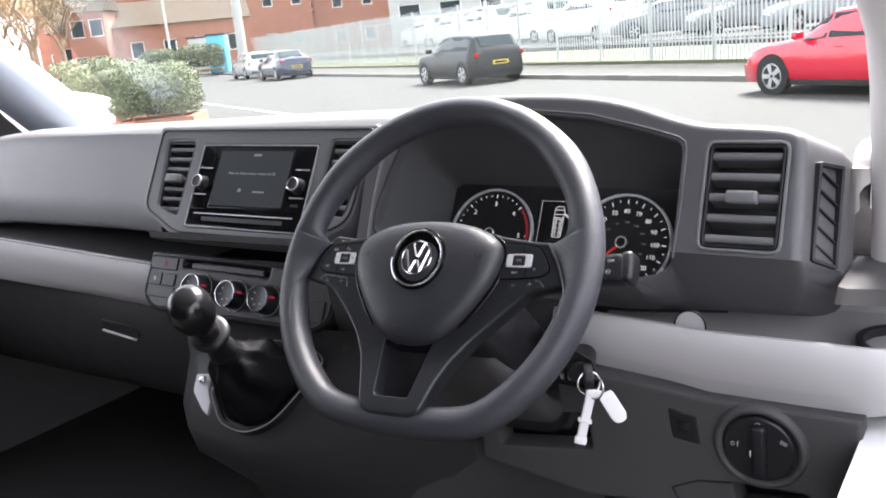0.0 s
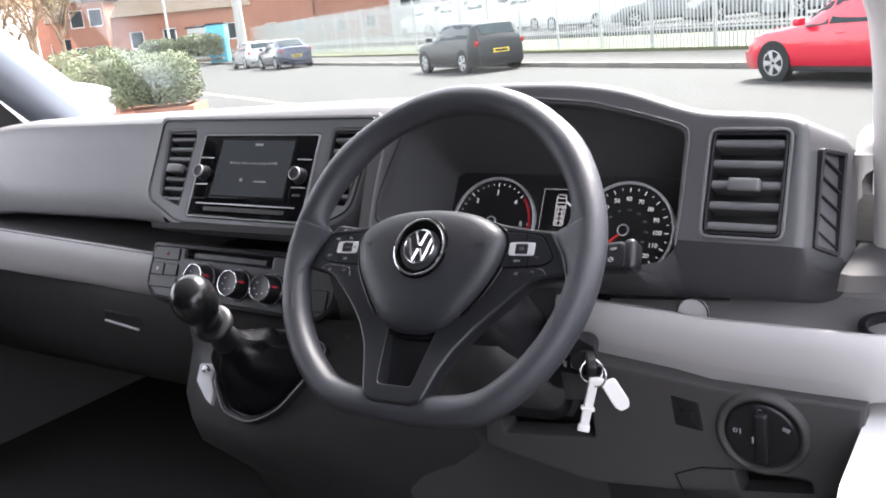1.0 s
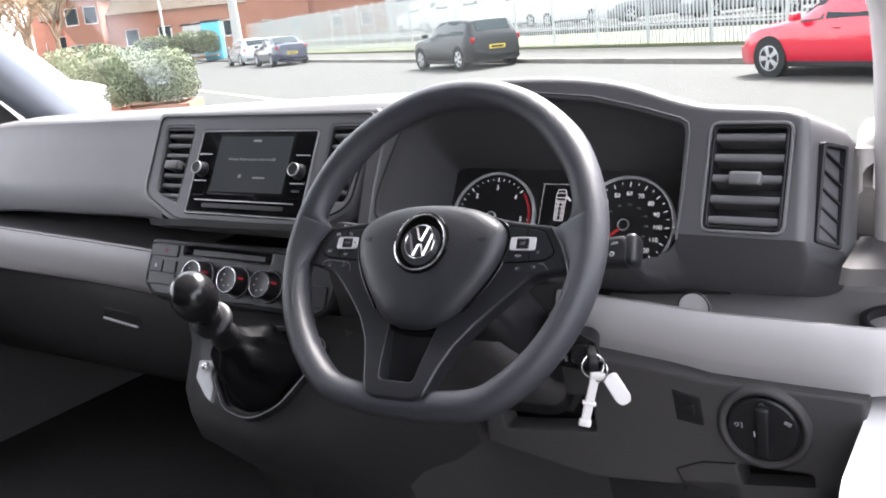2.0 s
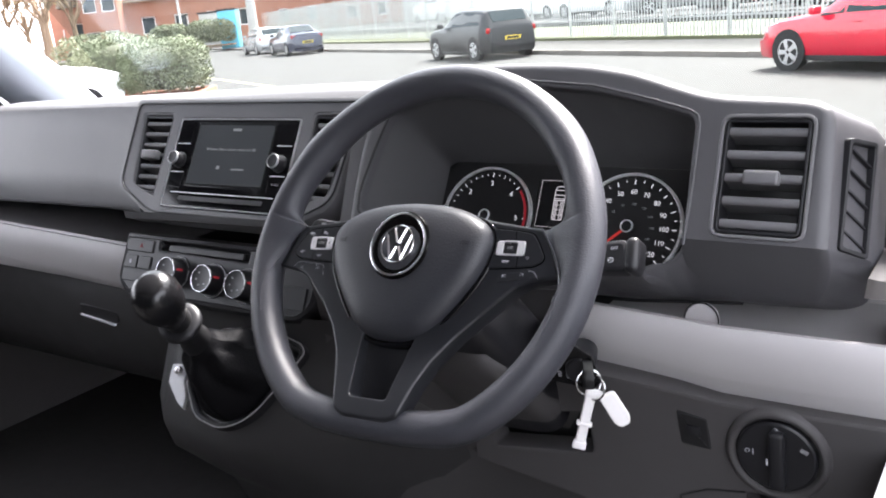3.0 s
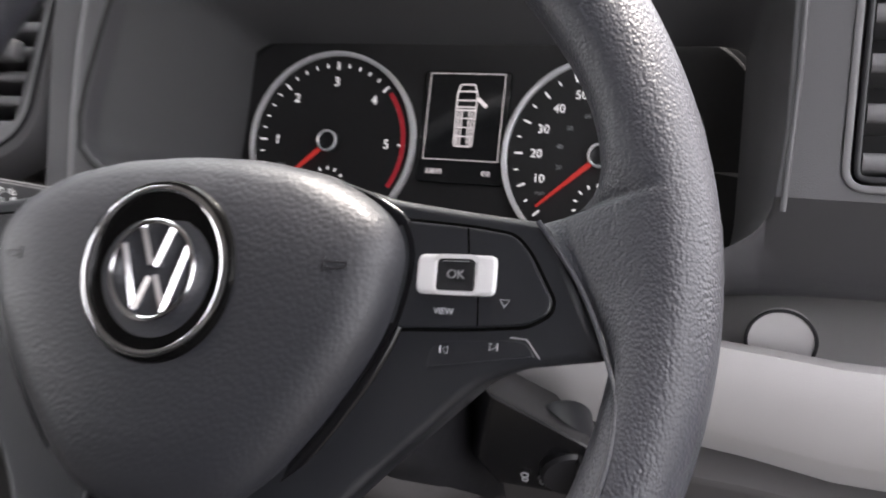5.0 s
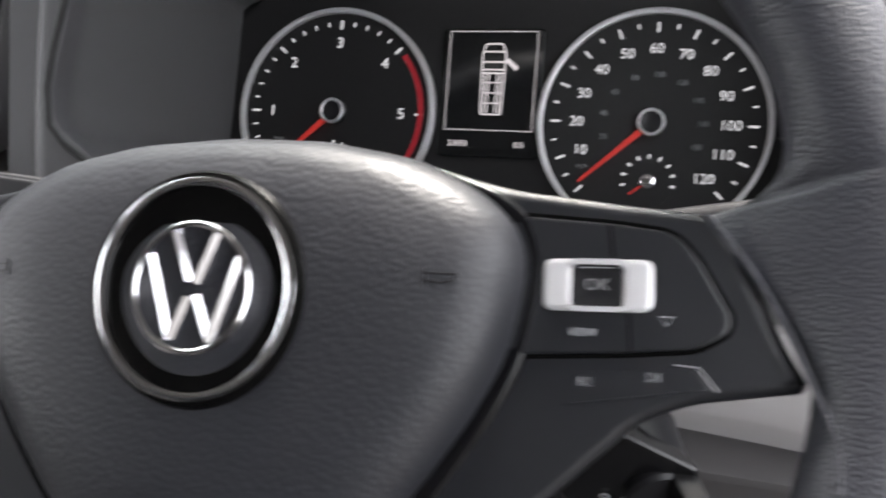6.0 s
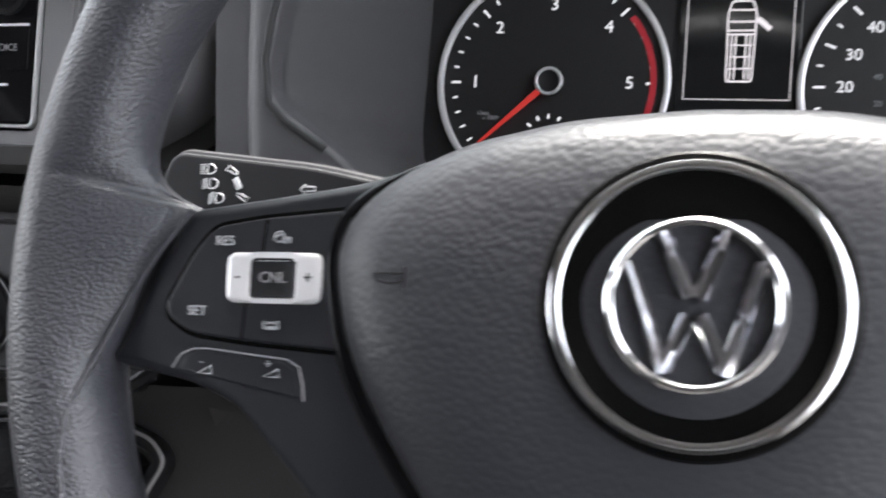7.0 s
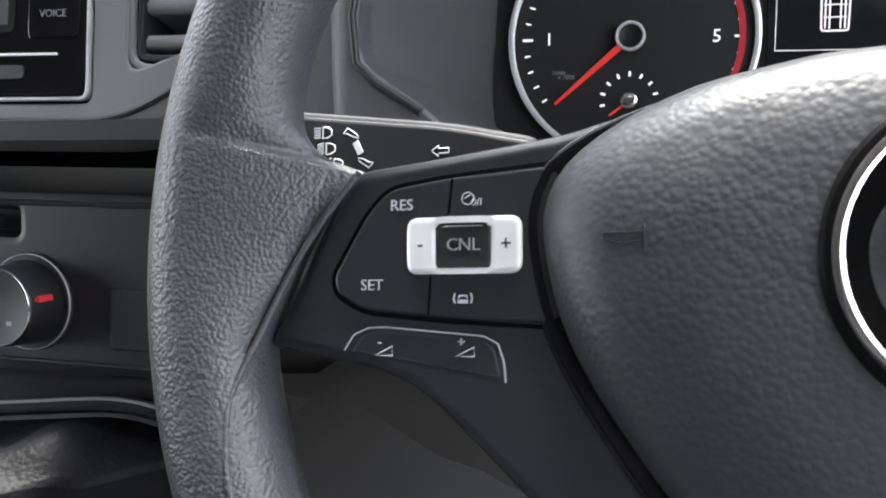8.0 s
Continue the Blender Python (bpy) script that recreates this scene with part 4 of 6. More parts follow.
# ---- steering column, stalks, ignition ----
COL = WHEEL
col = thing("steering_column", "black and grey plastic steering column shroud", "steering column", COL)
shroud_sec = rounded(box2(0.115, 0.10), 0.03, 5)
part("upper_shroud", loft([[(v.x * k, v.y * k * 0.8 - 0.022 + dy, z) for v in shroud_sec] for k, z, dy in ((0.80, -0.058, 0.0), (1.0, -0.064, 0.0), (1.06, -0.12, -0.012), (1.1, -0.19, -0.030), (1.15, -0.26, -0.05))], closed=True, caps=True), SATIN, col, "black column shroud", smooth=50)
part("lower_shroud", loft([[(v.x * k * 0.95, v.y * 0.6 * k - 0.055 + dy, z) for v in shroud_sec] for k, z, dy in ((0.6, -0.085, 0.012), (0.85, -0.095, 0.0), (1.05, -0.15, -0.008), (1.2, -0.24, -0.02))], closed=True, caps=True), LOWER, col, "grey lower column cover", smooth=50)

st = thing("indicator_stalk", "black indicator stalk with printed lamp symbols", "stalk", COL @ pose(-0.153, 0.0495, -0.064), group="column stalks")
face = rounded([(-0.036, 0.0122), (-0.041, 0.003), (-0.037, -0.013), (0.045, -0.014), (0.052, -0.002), (0.022, 0.0048)], [0.006, 0.006, 0.006, 0.005, 0.005, 0.008], 4)
pd = part("paddle", plate(face, thick=0.008, bevel=0.0012), SATIN, st, "flat black stalk paddle")
part("shell", plate([(v.x, v.y + 0.0022) for v in face], thick=0.012, bevel=0.003, z=-0.0018), SATIN, st, "rounded stalk back")
part("arm", sweep([(0.03, -0.004, -0.008), (0.10, -0.02, -0.012)], disc_section(0.008, 10)), SATIN, st)
# three lamp signs, one above the other
for x, y, slant in ((-0.0208, 0.0052, 0.0), (-0.0196, -0.0002, -0.0003), (-0.0168, -0.0056, -0.0006)):
    lam = sweep([(-0.0006, -0.0019, 0), (0.0012, -0.0017, 0), (0.0026, -0.0008, 0), (0.0026, 0.0008, 0), (0.0012, 0.0017, 0), (-0.0006, 0.0019, 0)], disc_section(0.00026, 5), closed=True, ups=[(0, 0, 1)] * 6)
    for q in (-0.0016, -0.0008, 0, 0.0008, 0.0016):
        bar(-0.0036, q + slant, -0.0014, q - slant, 0.0004, 0, bm=lam)
    part("symbol", lam, MARK_BRIGHT, pd, m=pose(x, y, 0.0002))
# the turn sign: a block between two hollow arrow heads
part("symbol", bar(-0.0010, 0.0020, 0.0010, -0.0020, 0.0022, 0), MARK_BRIGHT, pd, m=pose(-0.0088, -0.0004, 0.0002))
for k, (x, y) in ((1, (-0.0112, 0.0043)), (-1, (-0.0064, -0.0052))):
    head = [(-0.0028 * k, 0.0003 * k, 0), (-0.0014 * k, 0.0020 * k, 0), (0.0020 * k, -0.0002 * k, 0), (0.0024 * k, -0.0014 * k, 0), (0.0004 * k, -0.0010 * k, 0), (-0.0012 * k, 0.0000, 0)]
    part("symbol", sweep(head, disc_section(0.00024, 5), closed=True, ups=[(0, 0, 1)] * 6), MARK_BRIGHT, pd, m=pose(x, y, 0.0002))
head = [(-0.0032, 0, 0), (-0.0008, 0.0018, 0), (-0.0008, 0.0008, 0), (0.0026, 0.0008, 0), (0.0026, -0.0008, 0), (-0.0008, -0.0008, 0), (-0.0008, -0.0018, 0)]
part("symbol", sweep(head, disc_section(0.00024, 5), closed=True, ups=[(0, 0, 1)] * 7), MARK_BRIGHT, pd, m=pose(0.0195, -0.0028, 0.0002))

ws = thing("wiper_stalk", "black wiper stalk with printed wiper symbols", "stalk", COL @ pose(0.148, 0.036, -0.092, 0, 0, 4), group="column stalks")
pw = part("paddle", plate(rounded([(-0.06, 0.006), (-0.05, -0.012), (0.028, -0.015), (0.032, 0.0), (0.026, 0.017), (-0.03, 0.014)], 0.006, 4), thick=0.018, bevel=0.004), SATIN, ws, "flat black stalk paddle")
part("knob", block(0.013, 0.034, 0.026, 0.0055, 0.033, 0.001, -0.010, 4), SATIN, ws, "rotary stalk end")
part("arm", sweep([(-0.04, -0.004, -0.010), (-0.11, -0.02, -0.014)], disc_section(0.009, 10)), SATIN, ws)
sy = bar(-0.004, -0.003, 0.004, 0.004, 0.0012, 0)
bar(0.002, 0.006, 0.007, 0.006, 0.0012, 0, bm=sy)
bar(-0.006, -0.005, 0.0, -0.006, 0.0014, 0, bm=sy)
bar(-0.002, 0.002, 0.002, -0.004, 0.0012, 0, bm=sy)
part("symbol", sy, MARK, pw, m=pose(0.002, 0.001, 0.0003) @ Matrix.Scale(0.75, 4))
part("symbol", merge(ring2(0.0036, 0.0026, 0, 0.0003, 20), bar(-0.003, 0, 0.003, 0, 0.0006, 0)), MARK, pw, m=pose(0.013, -0.004, 0.0003) @ Matrix.Scale(0.75, 4))
words("OFF", 0.0042, 0.0155, 0.0075, 0.0002, pw, MARK)
# ---- instrument cluster ----
DIALS = panel_pose(0.0, 0.300, 1.326, 28.5)
cluster = thing("instrument_cluster", "black instrument cluster with two round dials and a small display", "instrument cluster", DIALS)
part("backing", block(0.46, 0.28, 0.004, 0.001, 0.006, 0.0, -0.0095), DIAL, cluster)
part("face_plate", plate(rounded([(-0.172, -0.075), (0.185, -0.075), (0.190, 0.05), (0.16, 0.078), (-0.14, 0.078), (-0.170, 0.05)], 0.02, 4), thick=0.01, bevel=0.002, z=-0.002), DIAL, cluster, "matt black face")


def polar(r, deg):
    return (r * math.cos(radians(deg)), r * math.sin(radians(deg)))


def dial(name, x, y, r, label):
    d = part(name, turned([(r * 0.985, -0.003), (r * 0.97, 0.0004), (0.002, 0.0004)], 64), DIAL, cluster, label, m=pose(x, y, 0.001))
    part("bezel", ring2(r, r * 0.952, -0.002, 0.004, 80), SILVER, d, "satin silver dial ring")
    return d


def ticks(angles, r0, r1, w, mat, parent):
    for a in angles:
        part("scale_mark", bar(*polar(r0, a), *polar(r1, a), w, 0.0006, 0.0003), mat, parent, smooth=0)


R = 0.0635
tach = dial("rev_counter", -0.0895, 0.0, R, "black rev counter dial")
ticks([225 - 45 * k for k in range(1, 6)], R * 0.80, R * 0.885, 0.0012, PRINT, tach)
ticks([225 - 9 * k for k in range(0, 28) if k % 5], R * 0.83, R * 0.875, 0.0009, PRINT, tach)
for k in range(1, 6):
    x, y = polar(R * 0.665, 225 - 45 * k)
    words(str(k), 0.0092, x, y, 0.0008, tach, PRINT, "numeral")
arc = [polar(R * 0.86, a) for a in range(40, -33, -4)]
part("red_line", sweep([(x, y, 0.0009) for x, y in arc], [(-0.0016, 0), (0.0016, 0), (0.0016, 0.0003), (-0.0016, 0.0003)], ups=[(0, 0, 1)] * len(arc)), RED_BAND, tach, "dark red warning arc")
speedo = dial("speedometer", 0.0995, -0.001, R * 1.005, "black speedometer dial")
ticks([225 - 22.5 * k for k in range(0, 13)], R * 0.80, R * 0.885, 0.0012, PRINT, speedo)
ticks([225 - 22.5 * k - 11.25 for k in range(0, 12)], R * 0.84, R * 0.885, 0.0010, PRINT, speedo)
for k in range(1, 13):
    x, y = polar(R * 0.655, 225 - 22.5 * k)
    words(str(10 * k), 0.0080, x, y, 0.0008, speedo, PRINT, "numeral")
for k, t in enumerate((20, 40, 60, 80, 100, 120, 140, 160, 180)):
    x, y = polar(R * 0.43, 225 - 22.5 * 0.6214 * 2 * (k + 1))
    words(str(t), 0.0042, x, y, 0.0008, speedo, PRINT_DIM, "numeral")
words("mph", 0.0036, *polar(R * 0.70, 214), 0.0008, speedo, PRINT_DIM)
words("1/min", 0.0032, *polar(R * 0.64, 205), 0.0008, tach, PRINT_DIM)
words("x 1000", 0.0032, *polar(R * 0.60, 211), 0.0008, tach, PRINT_DIM)
for d in (tach, speedo):
    a = 222
    nb = bmesh.new()
    p0, p1 = Vector(polar(R * 0.10, a)), Vector(polar(R * 0.80, a))
    s = Vector(polar(1, a + 90))
    plate([p0 + s * 0.0017, p0 - s * 0.0017, p1 - s * 0.0007, p1 + s * 0.0007], thick=0.001, bevel=0.0003, z=0.005, bm=nb)
    part("needle", nb, RED, d, "red needle")
    hub = part("needle_cap", turned([(0.0075, 0.001), (0.0075, 0.0065), (0.0066, 0.0075), (0.0056, 0.0068), (0.001, 0.0066)], 32), SATIN, d, "black needle cap")
    part("cap_ring", ring2(0.0076, 0.0060, 0.006, 0.0080, 32), SILVER, hub, "bright cap ring")
    # small gauge under the needle
    sub = part("small_gauge", turned([(0.0145, 0.0003), (0.0145, 0.0008), (0.001, 0.0008)], 32), DIAL, d, "small black auxiliary gauge", m=pose(0, -0.032, 0))
    for k in range(9):
        ang = 190 - 25 * k
        part("scale_mark", bar(*polar(0.0125, ang), *polar(0.0150, ang), 0.0012, 0.0009, 0.0003), PRINT, sub, smooth=0)
    part("needle_cap", turned([(0.0042, 0.001), (0.0042, 0.003), (0.0034, 0.0035), (0.001, 0.0035)], 24), CHROME, sub)
    part("needle", bar(*polar(0.004, 218), *polar(0.0125, 218), 0.001, 0.0012), RED, sub)

# display between the dials
disp = part("display", plate(rounded(box2(0.060, 0.075), 0.003), thick=0.004, bevel=0.0006, z=0.0015), SCREEN_GLASS, cluster, "small dark display", m=pose(0.0065, 0.014, 0))
part("display_frame", plate(box2(0.0525, 0.0580, 0, 0.007), [box2(0.0517, 0.0572, 0, 0.007)], 0.0003, 0.00005, z=0.0019), LCD_WHITE, disp, "thin white frame line")
van = bmesh.new()
vo = rounded([(-0.0066, -0.021), (0.0066, -0.021), (0.0074, 0.014), (0.0055, 0.021), (-0.0055, 0.021), (-0.0074, 0.014)], 0.002)
plate(vo, [inset(vo, 0.0009)], 0.0003, 0.00005, z=0.0019, bm=van)
VAN = pose(0.001, 0.008, 0)
for y in (0.016, 0.010, 0.0055, 0.0035):
    part("symbol_line", bar(-0.0062, y, 0.0062, y, 0.0009, 0.0017, 0.0002), LCD_WHITE, disp, m=VAN)
for x in (-0.0045, -0.0025, 0.0025, 0.0045):
    part("symbol_line", bar(x, -0.0195, x, 0.003, 0.0008, 0.0016, 0.0002), LCD_WHITE, disp, m=VAN)
for y in (-0.014, -0.008, -0.002):
    part("symbol_line", bar(-0.0055, y, 0.0055, y, 0.0006, 0.0017, 0.0002), LCD_WHITE, disp, m=VAN)
part("van_symbol", van, LCD_WHITE, disp, "white outline of a van seen from above", m=VAN)
part("door_symbol", bar(0.0085, 0.0195, 0.0150, 0.0140, 0.0026, 0.0017, 0.0002), LCD_WHITE, disp, "symbol of an open door")
words("23693", 0.0048, -0.0175, -0.030, 0.0019, disp, LCD_WHITE)
words("0.0", 0.0048, 0.0190, -0.030, 0.0019, disp, LCD_WHITE)

# ---- radio ----
radio = thing("radio", "gloss black touch-screen radio with silver-ringed knobs", "radio", CEN @ Matrix.Translation((*cen(-0.41, 1.4145), 0.0)))
part("fascia", plate(rounded(box2(0.230, 0.128), 0.004), thick=0.03, bevel=0.0012, z=0.0005), PIANO, radio, "gloss black fascia")
part("rim_line", plate(rounded(box2(0.2335, 0.1315), 0.005), [rounded(box2(0.2305, 0.1285), 0.004)], 0.004, 0.0004, z=0.0010), GREY_METAL, radio, "thin silver edge")
scr = part("screen", plate(rounded(box2(0.152, 0.094, 0.0, 0.0125), 0.003), thick=0.003, bevel=0.0005, z=0.0012), SCREEN_GLASS, radio, "dim dark touch screen")
part("picture", plate(box2(0.146, 0.086, 0.0, 0.0125), thick=0.0005, bevel=0.0001, z=0.0015), LCD, scr, "faintly lit screen picture")
words("Welcome. Please connect a device via USB", 0.0055, 0, 0.020, 0.0017, scr, PRINT_DIM)
part("clock_bar", bar(-0.004, 0.049, 0.012, 0.049, 0.0035, 0.0015, 0.0002), PRINT_DIM, scr)
part("icon", bar(-0.020, -0.006, -0.014, -0.006, 0.005, 0.0015, 0.0002), PRINT_DIM, scr)
part("icon", bar(0.010, -0.008, 0.034, -0.008, 0.0022, 0.0015, 0.0002), PRINT_DIM, scr)
words("VOICE", 0.0050, 0.0975, -0.026, 0.0013, radio, MARK_DIM)
for s in (-1, 1):
    part("key", plate(rounded(box2(0.027, 0.030, s * 0.0975, 0.044), 0.002), thick=0.002, bevel=0.0004, z=0.0012), PIANO, radio, "gloss black side key")
    part("key", plate(rounded(box2(0.027, 0.022, s * 0.0975, -0.026), 0.002), thick=0.002, bevel=0.0004, z=0.0012), PIANO, radio, "gloss black side key")
    kb = part("knob", turned([(0.0120, 0.0), (0.0120, 0.003), (0.0100, 0.0045), (0.0094, 0.0142), (0.0088, 0.0155), (0.001, 0.0148)], 40), SATIN, radio, "ribbed black knob", m=pose(s * 0.0975, 0.0025, 0.0))
    part("ring", ring2(0.0097, 0.0086, 0.0135, 0.0161, 40), GREY_METAL, kb, "chrome ring")
    part("line", bar(s * 0.085, 0.0275, s * 0.111, 0.0275, 0.0012, 0.0010, 0.0004), SILVER, radio)
    part("line", bar(s * 0.085, -0.0145, s * 0.111, -0.0145, 0.0012, 0.0010, 0.0004), SILVER, radio)
part("disc_slot", plate(rounded(box2(0.165, 0.0065, 0, -0.0525), 0.003), thick=0.001, bevel=0.0003, z=0.0014), BLACK, radio, "narrow black slot")
part("slot_line", plate(rounded(box2(0.20, 0.0012, 0, -0.0445), 0.0004), thick=0.001, bevel=0.0003, z=0.0018), SILVER, radio)

# ---- climate knobs and switches ----
for k, (x, z) in enumerate(((-0.4740, 1.2795), (-0.4005, 1.2765), (-0.3365, 1.2755))):
    kn = thing("climate_knob", "round black climate knob with chrome ring and red mark", "knob", CLI @ Matrix.Translation((*cli(x, z), 0.0)), group="climate knobs")
    part("collar", turned([(0.0240, -0.002), (0.0240, 0.0015), (0.0228, 0.0030), (0.0205, 0.0030)], 48), SATIN, kn)
    part("base_ring", ring2(0.0236, 0.0229, 0.0, 0.0026, 56), GREY_METAL, kn, "thin bright ring")
    part("grip", turned([(0.0208, 0.0), (0.0202, 0.006), (0.0188, 0.022), (0.0180, 0.0235), (0.017, 0.0232), (0.001, 0.0225)], 48), SATIN, kn, "black grip")
    part("face_ring", ring2(0.0185, 0.0177, 0.021, 0.0242, 56), CHROME, kn, "chrome ring")
    part("pointer", bar(0.0185, 0.004, 0.0203, 0.0045, 0.0030, 0.0105, 0.010), RED_BAND, kn, "red pointer")
    dots = bmesh.new()
    for j in range(4):
        px, py = polar(0.0095, 130 + 60 * j)
        bar(px - 0.0015, py, px + 0.0015, py, 0.002, 0.0226, bm=dots)
    part("symbol", dots, MARK_DIM, kn)


def push_switch(name, x, z, w, h, label, m=CLI, mat=SATIN, place=cli):
    s = thing(name, label, "switch", m @ Matrix.Translation((*place(x, z), 0.0)), group="dashboard switches")
    part("body", plate(rounded(box2(w, h), 0.002), thick=0.006, bevel=0.0012, z=0.002), mat, s)
    return s


hz = push_switch("hazard_switch", -0.564, 1.308, 0.058, 0.018, "dark hazard warning switch with red mark")
part("symbol", sweep([(-0.003, -0.0025, 0), (0.003, -0.0025, 0), (0, 0.003, 0)], disc_section(0.0004, 5), closed=True, ups=[(0, 0, 1)] * 3), RED_BAND, hz, m=pose(0.004, 0, 0.0024))
p1 = push_switch("parking_switch", -0.5785, 1.2865, 0.028, 0.019, "dark push switch with white mark")
part("symbol", bar(0, -0.003, 0, 0.003, 0.004, 0.002), MARK, p1)
push_switch("blank_switch", -0.5480, 1.2865, 0.028, 0.019, "dark blank push switch")
push_switch("storage_flap", -0.562, 1.2685, 0.060, 0.017, "dark storage flap below the switches")
push_switch("storage_flap", -0.262, 1.270, 0.060, 0.030, "dark storage flap below the switches")
part("card_slot", plate(rounded(box2(0.150, 0.008), 0.002), thick=0.003, bevel=0.0006, z=-0.004), SATIN, dash, m=CLI @ Matrix.Translation((*cli(-0.433, 1.3095), 0)))

# ---- gear lever ----
GEAR = panel_pose(-0.381, 0.086, 1.133, 43) @ Matrix.Scale(1.035, 4)
gear = thing("gear_lever", "black gear lever with creased gaiter and glossy knob", "gear lever", GEAR)
gb = rounded([(-0.056, -0.010), (-0.018, -0.048), (0.032, -0.056), (0.072, -0.033), (0.096, 0.012), (0.117, 0.060), (0.106, 0.071), (0.049, 0.082), (-0.038, 0.072), (-0.058, 0.034)], [0.01, 0.014, 0.02, 0.02, 0.02, 0.008, 0.008, 0.02, 0.014, 0.02], 4)
part("bezel", plate(gb, [inset(gb, 0.008)], 0.014, 0.004, z=0.007), SATIN, gear, "black gaiter frame")
gl_in = inset(gb, 0.0015)
part("frame_line", sweep([(v.x, v.y, 0.0055) for v in gl_in], disc_section(0.0012, 6), closed=True, ups=[(0, 0, 1)] * len(gl_in)), BAND_DIM, gear, "thin grey edge line")
part("base", plate(inset(gb, 0.006), thick=0.006, bevel=0.001, z=0.001), BLACK, gear, "black opening")
ENTRY, KNOB = Vector((0.026, 0.028, 0.092)), Vector((0.059, 0.038, 0.186))
ax = (KNOB - ENTRY).normalized()
foot = inset(ccw(gb), 0.010)
rows_g = []
for k in range(15):
    t = k / 14
    c = Vector((0.022, 0.006, 0.0)).lerp(ENTRY, t)
    share = (1 - t) ** 1.35
    row = []
    for i, v in enumerate(foot):
        a = math.atan2(v.y - 0.006, v.x - 0.022)
        fold = 1 + 0.19 * math.sin(math.pi * t) * math.sin(5 * a + 5.0 * t + 0.6) + 0.09 * math.sin(3 * a - 8 * t + 1.2) * (1 - t) * min(1, 5 * t) + 0.07 * math.sin(9 * a + 12 * t) * math.sin(math.pi * t)
        r = Vector((v.x - 0.022, v.y - 0.006, 0.0)) * share * fold
        tip = Vector((math.cos(a), math.sin(a), 0.0)) * 0.0165 * (1 - share * 0.6)
        lift = 0.006 * math.sin(4 * a + 2.0) * math.sin(math.pi * t) + 0.016 * math.sin(math.pi * min(1, t * 1.2))
        row.append(c + r + tip * min(1.0, t * 2) + Vector((0, 0, lift)))
    rows_g.append(row)
part("gaiter", loft(rows_g, closed=True, caps=True), LEATHER, gear, "creased black leather gaiter", smooth=80)
GR = Matrix.Translation(ENTRY) @ ax.to_track_quat("Z", "Y").to_matrix().to_4x4()
part("collar", turned([(0.0180, -0.012), (0.0185, 0.004), (0.0165, 0.012), (0.0150, 0.05), (0.0165, 0.075)], 28), BLACK, gear, "black rod sleeve", m=GR, smooth=60)
part("lift_ring", turned([(0.0155, 0.041), (0.0225, 0.043), (0.0250, 0.046), (0.0250, 0.050), (0.0215, 0.053), (0.0155, 0.054)], 36), SATIN, gear, "black lift ring", m=GR, smooth=60)
kb = part("knob", turned([(0.0150, 0.062), (0.0175, 0.070), (0.0215, 0.081), (0.0258, 0.094), (0.0282, 0.106), (0.0280, 0.116), (0.0255, 0.126), (0.0205, 0.1335), (0.0130, 0.1380), (0.002, 0.1392)], 44, squash=0.92), POLISHED, gear, "polished black gear knob", m=GR, smooth=70)
part("knob_cap", turned([(0.0282, 0.1130), (0.0284, 0.1155), (0.0262, 0.1262), (0.0212, 0.1345), (0.0135, 0.1394), (0.002, 0.1407)], 40, squash=0.92), POLISHED, kb, "gloss black shift cap", smooth=70)
# small plate with a button beside the gaiter
pl_o = rounded([(-0.097, 0.012), (-0.066, 0.016), (-0.064, -0.006), (-0.050, -0.022), (-0.044, -0.042), (-0.060, -0.035), (-0.090, -0.013)], 0.003, 3)
sp_ = thing("console_plate", "dull silver plate with a small chrome button", "switch plate", GEAR)
part("plate", plate(pl_o, thick=0.006, bevel=0.0012, z=0.004), GREY_METAL, sp_)
part("button", turned([(0.006, 0.0), (0.006, 0.006), (0.004, 0.010), (0.001, 0.0105)], 20), CHROME, sp_, "small chrome button", m=pose(-0.076, 0.004, 0.003), smooth=60)
# ---- keys in the ignition ----
keys = thing("key_bunch", "ignition key with white plastic tags on a steel ring", "keys")
ign = thing("ignition_lock", "gloss black ignition lock housing beside the column", "ignition lock")
lock_face = [Vector(v) for v in ((0.083, 0.109, 1.272), (0.137, 0.110, 1.247), (0.141, 0.121, 1.216), (0.130, 0.127, 1.203), (0.082, 0.122, 1.207), (0.0745, 0.109, 1.232))]
mid = sum(lock_face, Vector()) / len(lock_face)
part("housing", loft([[mid + (v - mid) * k + Vector((-0.55 * dy, dy, -0.2 * dy)) for v in lock_face] for k, dy in ((0.93, 0.0), (0.985, 0.0012), (1.0, 0.004), (0.9, 0.06))], closed=True, caps=True), POLISHED, ign, "gloss black lock housing", smooth=40)
part("barrel", turned([(0.0150, -0.03), (0.0150, 0.004), (0.0135, 0.006), (0.001, 0.006)], 32), SATIN, ign, "black lock barrel", m=pose(0.121, 0.117, 1.2295, 104, 0, 20))
for x in (0.0985, 0.1075):
    part("symbol", merge(ring2(0.0021, 0.0013, 0, 0.0005, 16), ring2(0.0018, 0.0010, 0, 0.0005, 16), pose(0, -0.0034, 0)), MARK, ign, m=pose(x, 0.1145, 1.222, 104, 0, 4))
KEYP = Vector((0.130, 0.113, 1.2345))
KD = Vector((0.47, -0.84, -0.24)).normalized()
KX = Vector((0, 0, 1)).cross(KD).normalized()
KEYM = Matrix.Translation((0.1235, 0.124, 1.2345)) @ Matrix((KD.cross(KX), KD, -KX)).transposed().to_4x4()
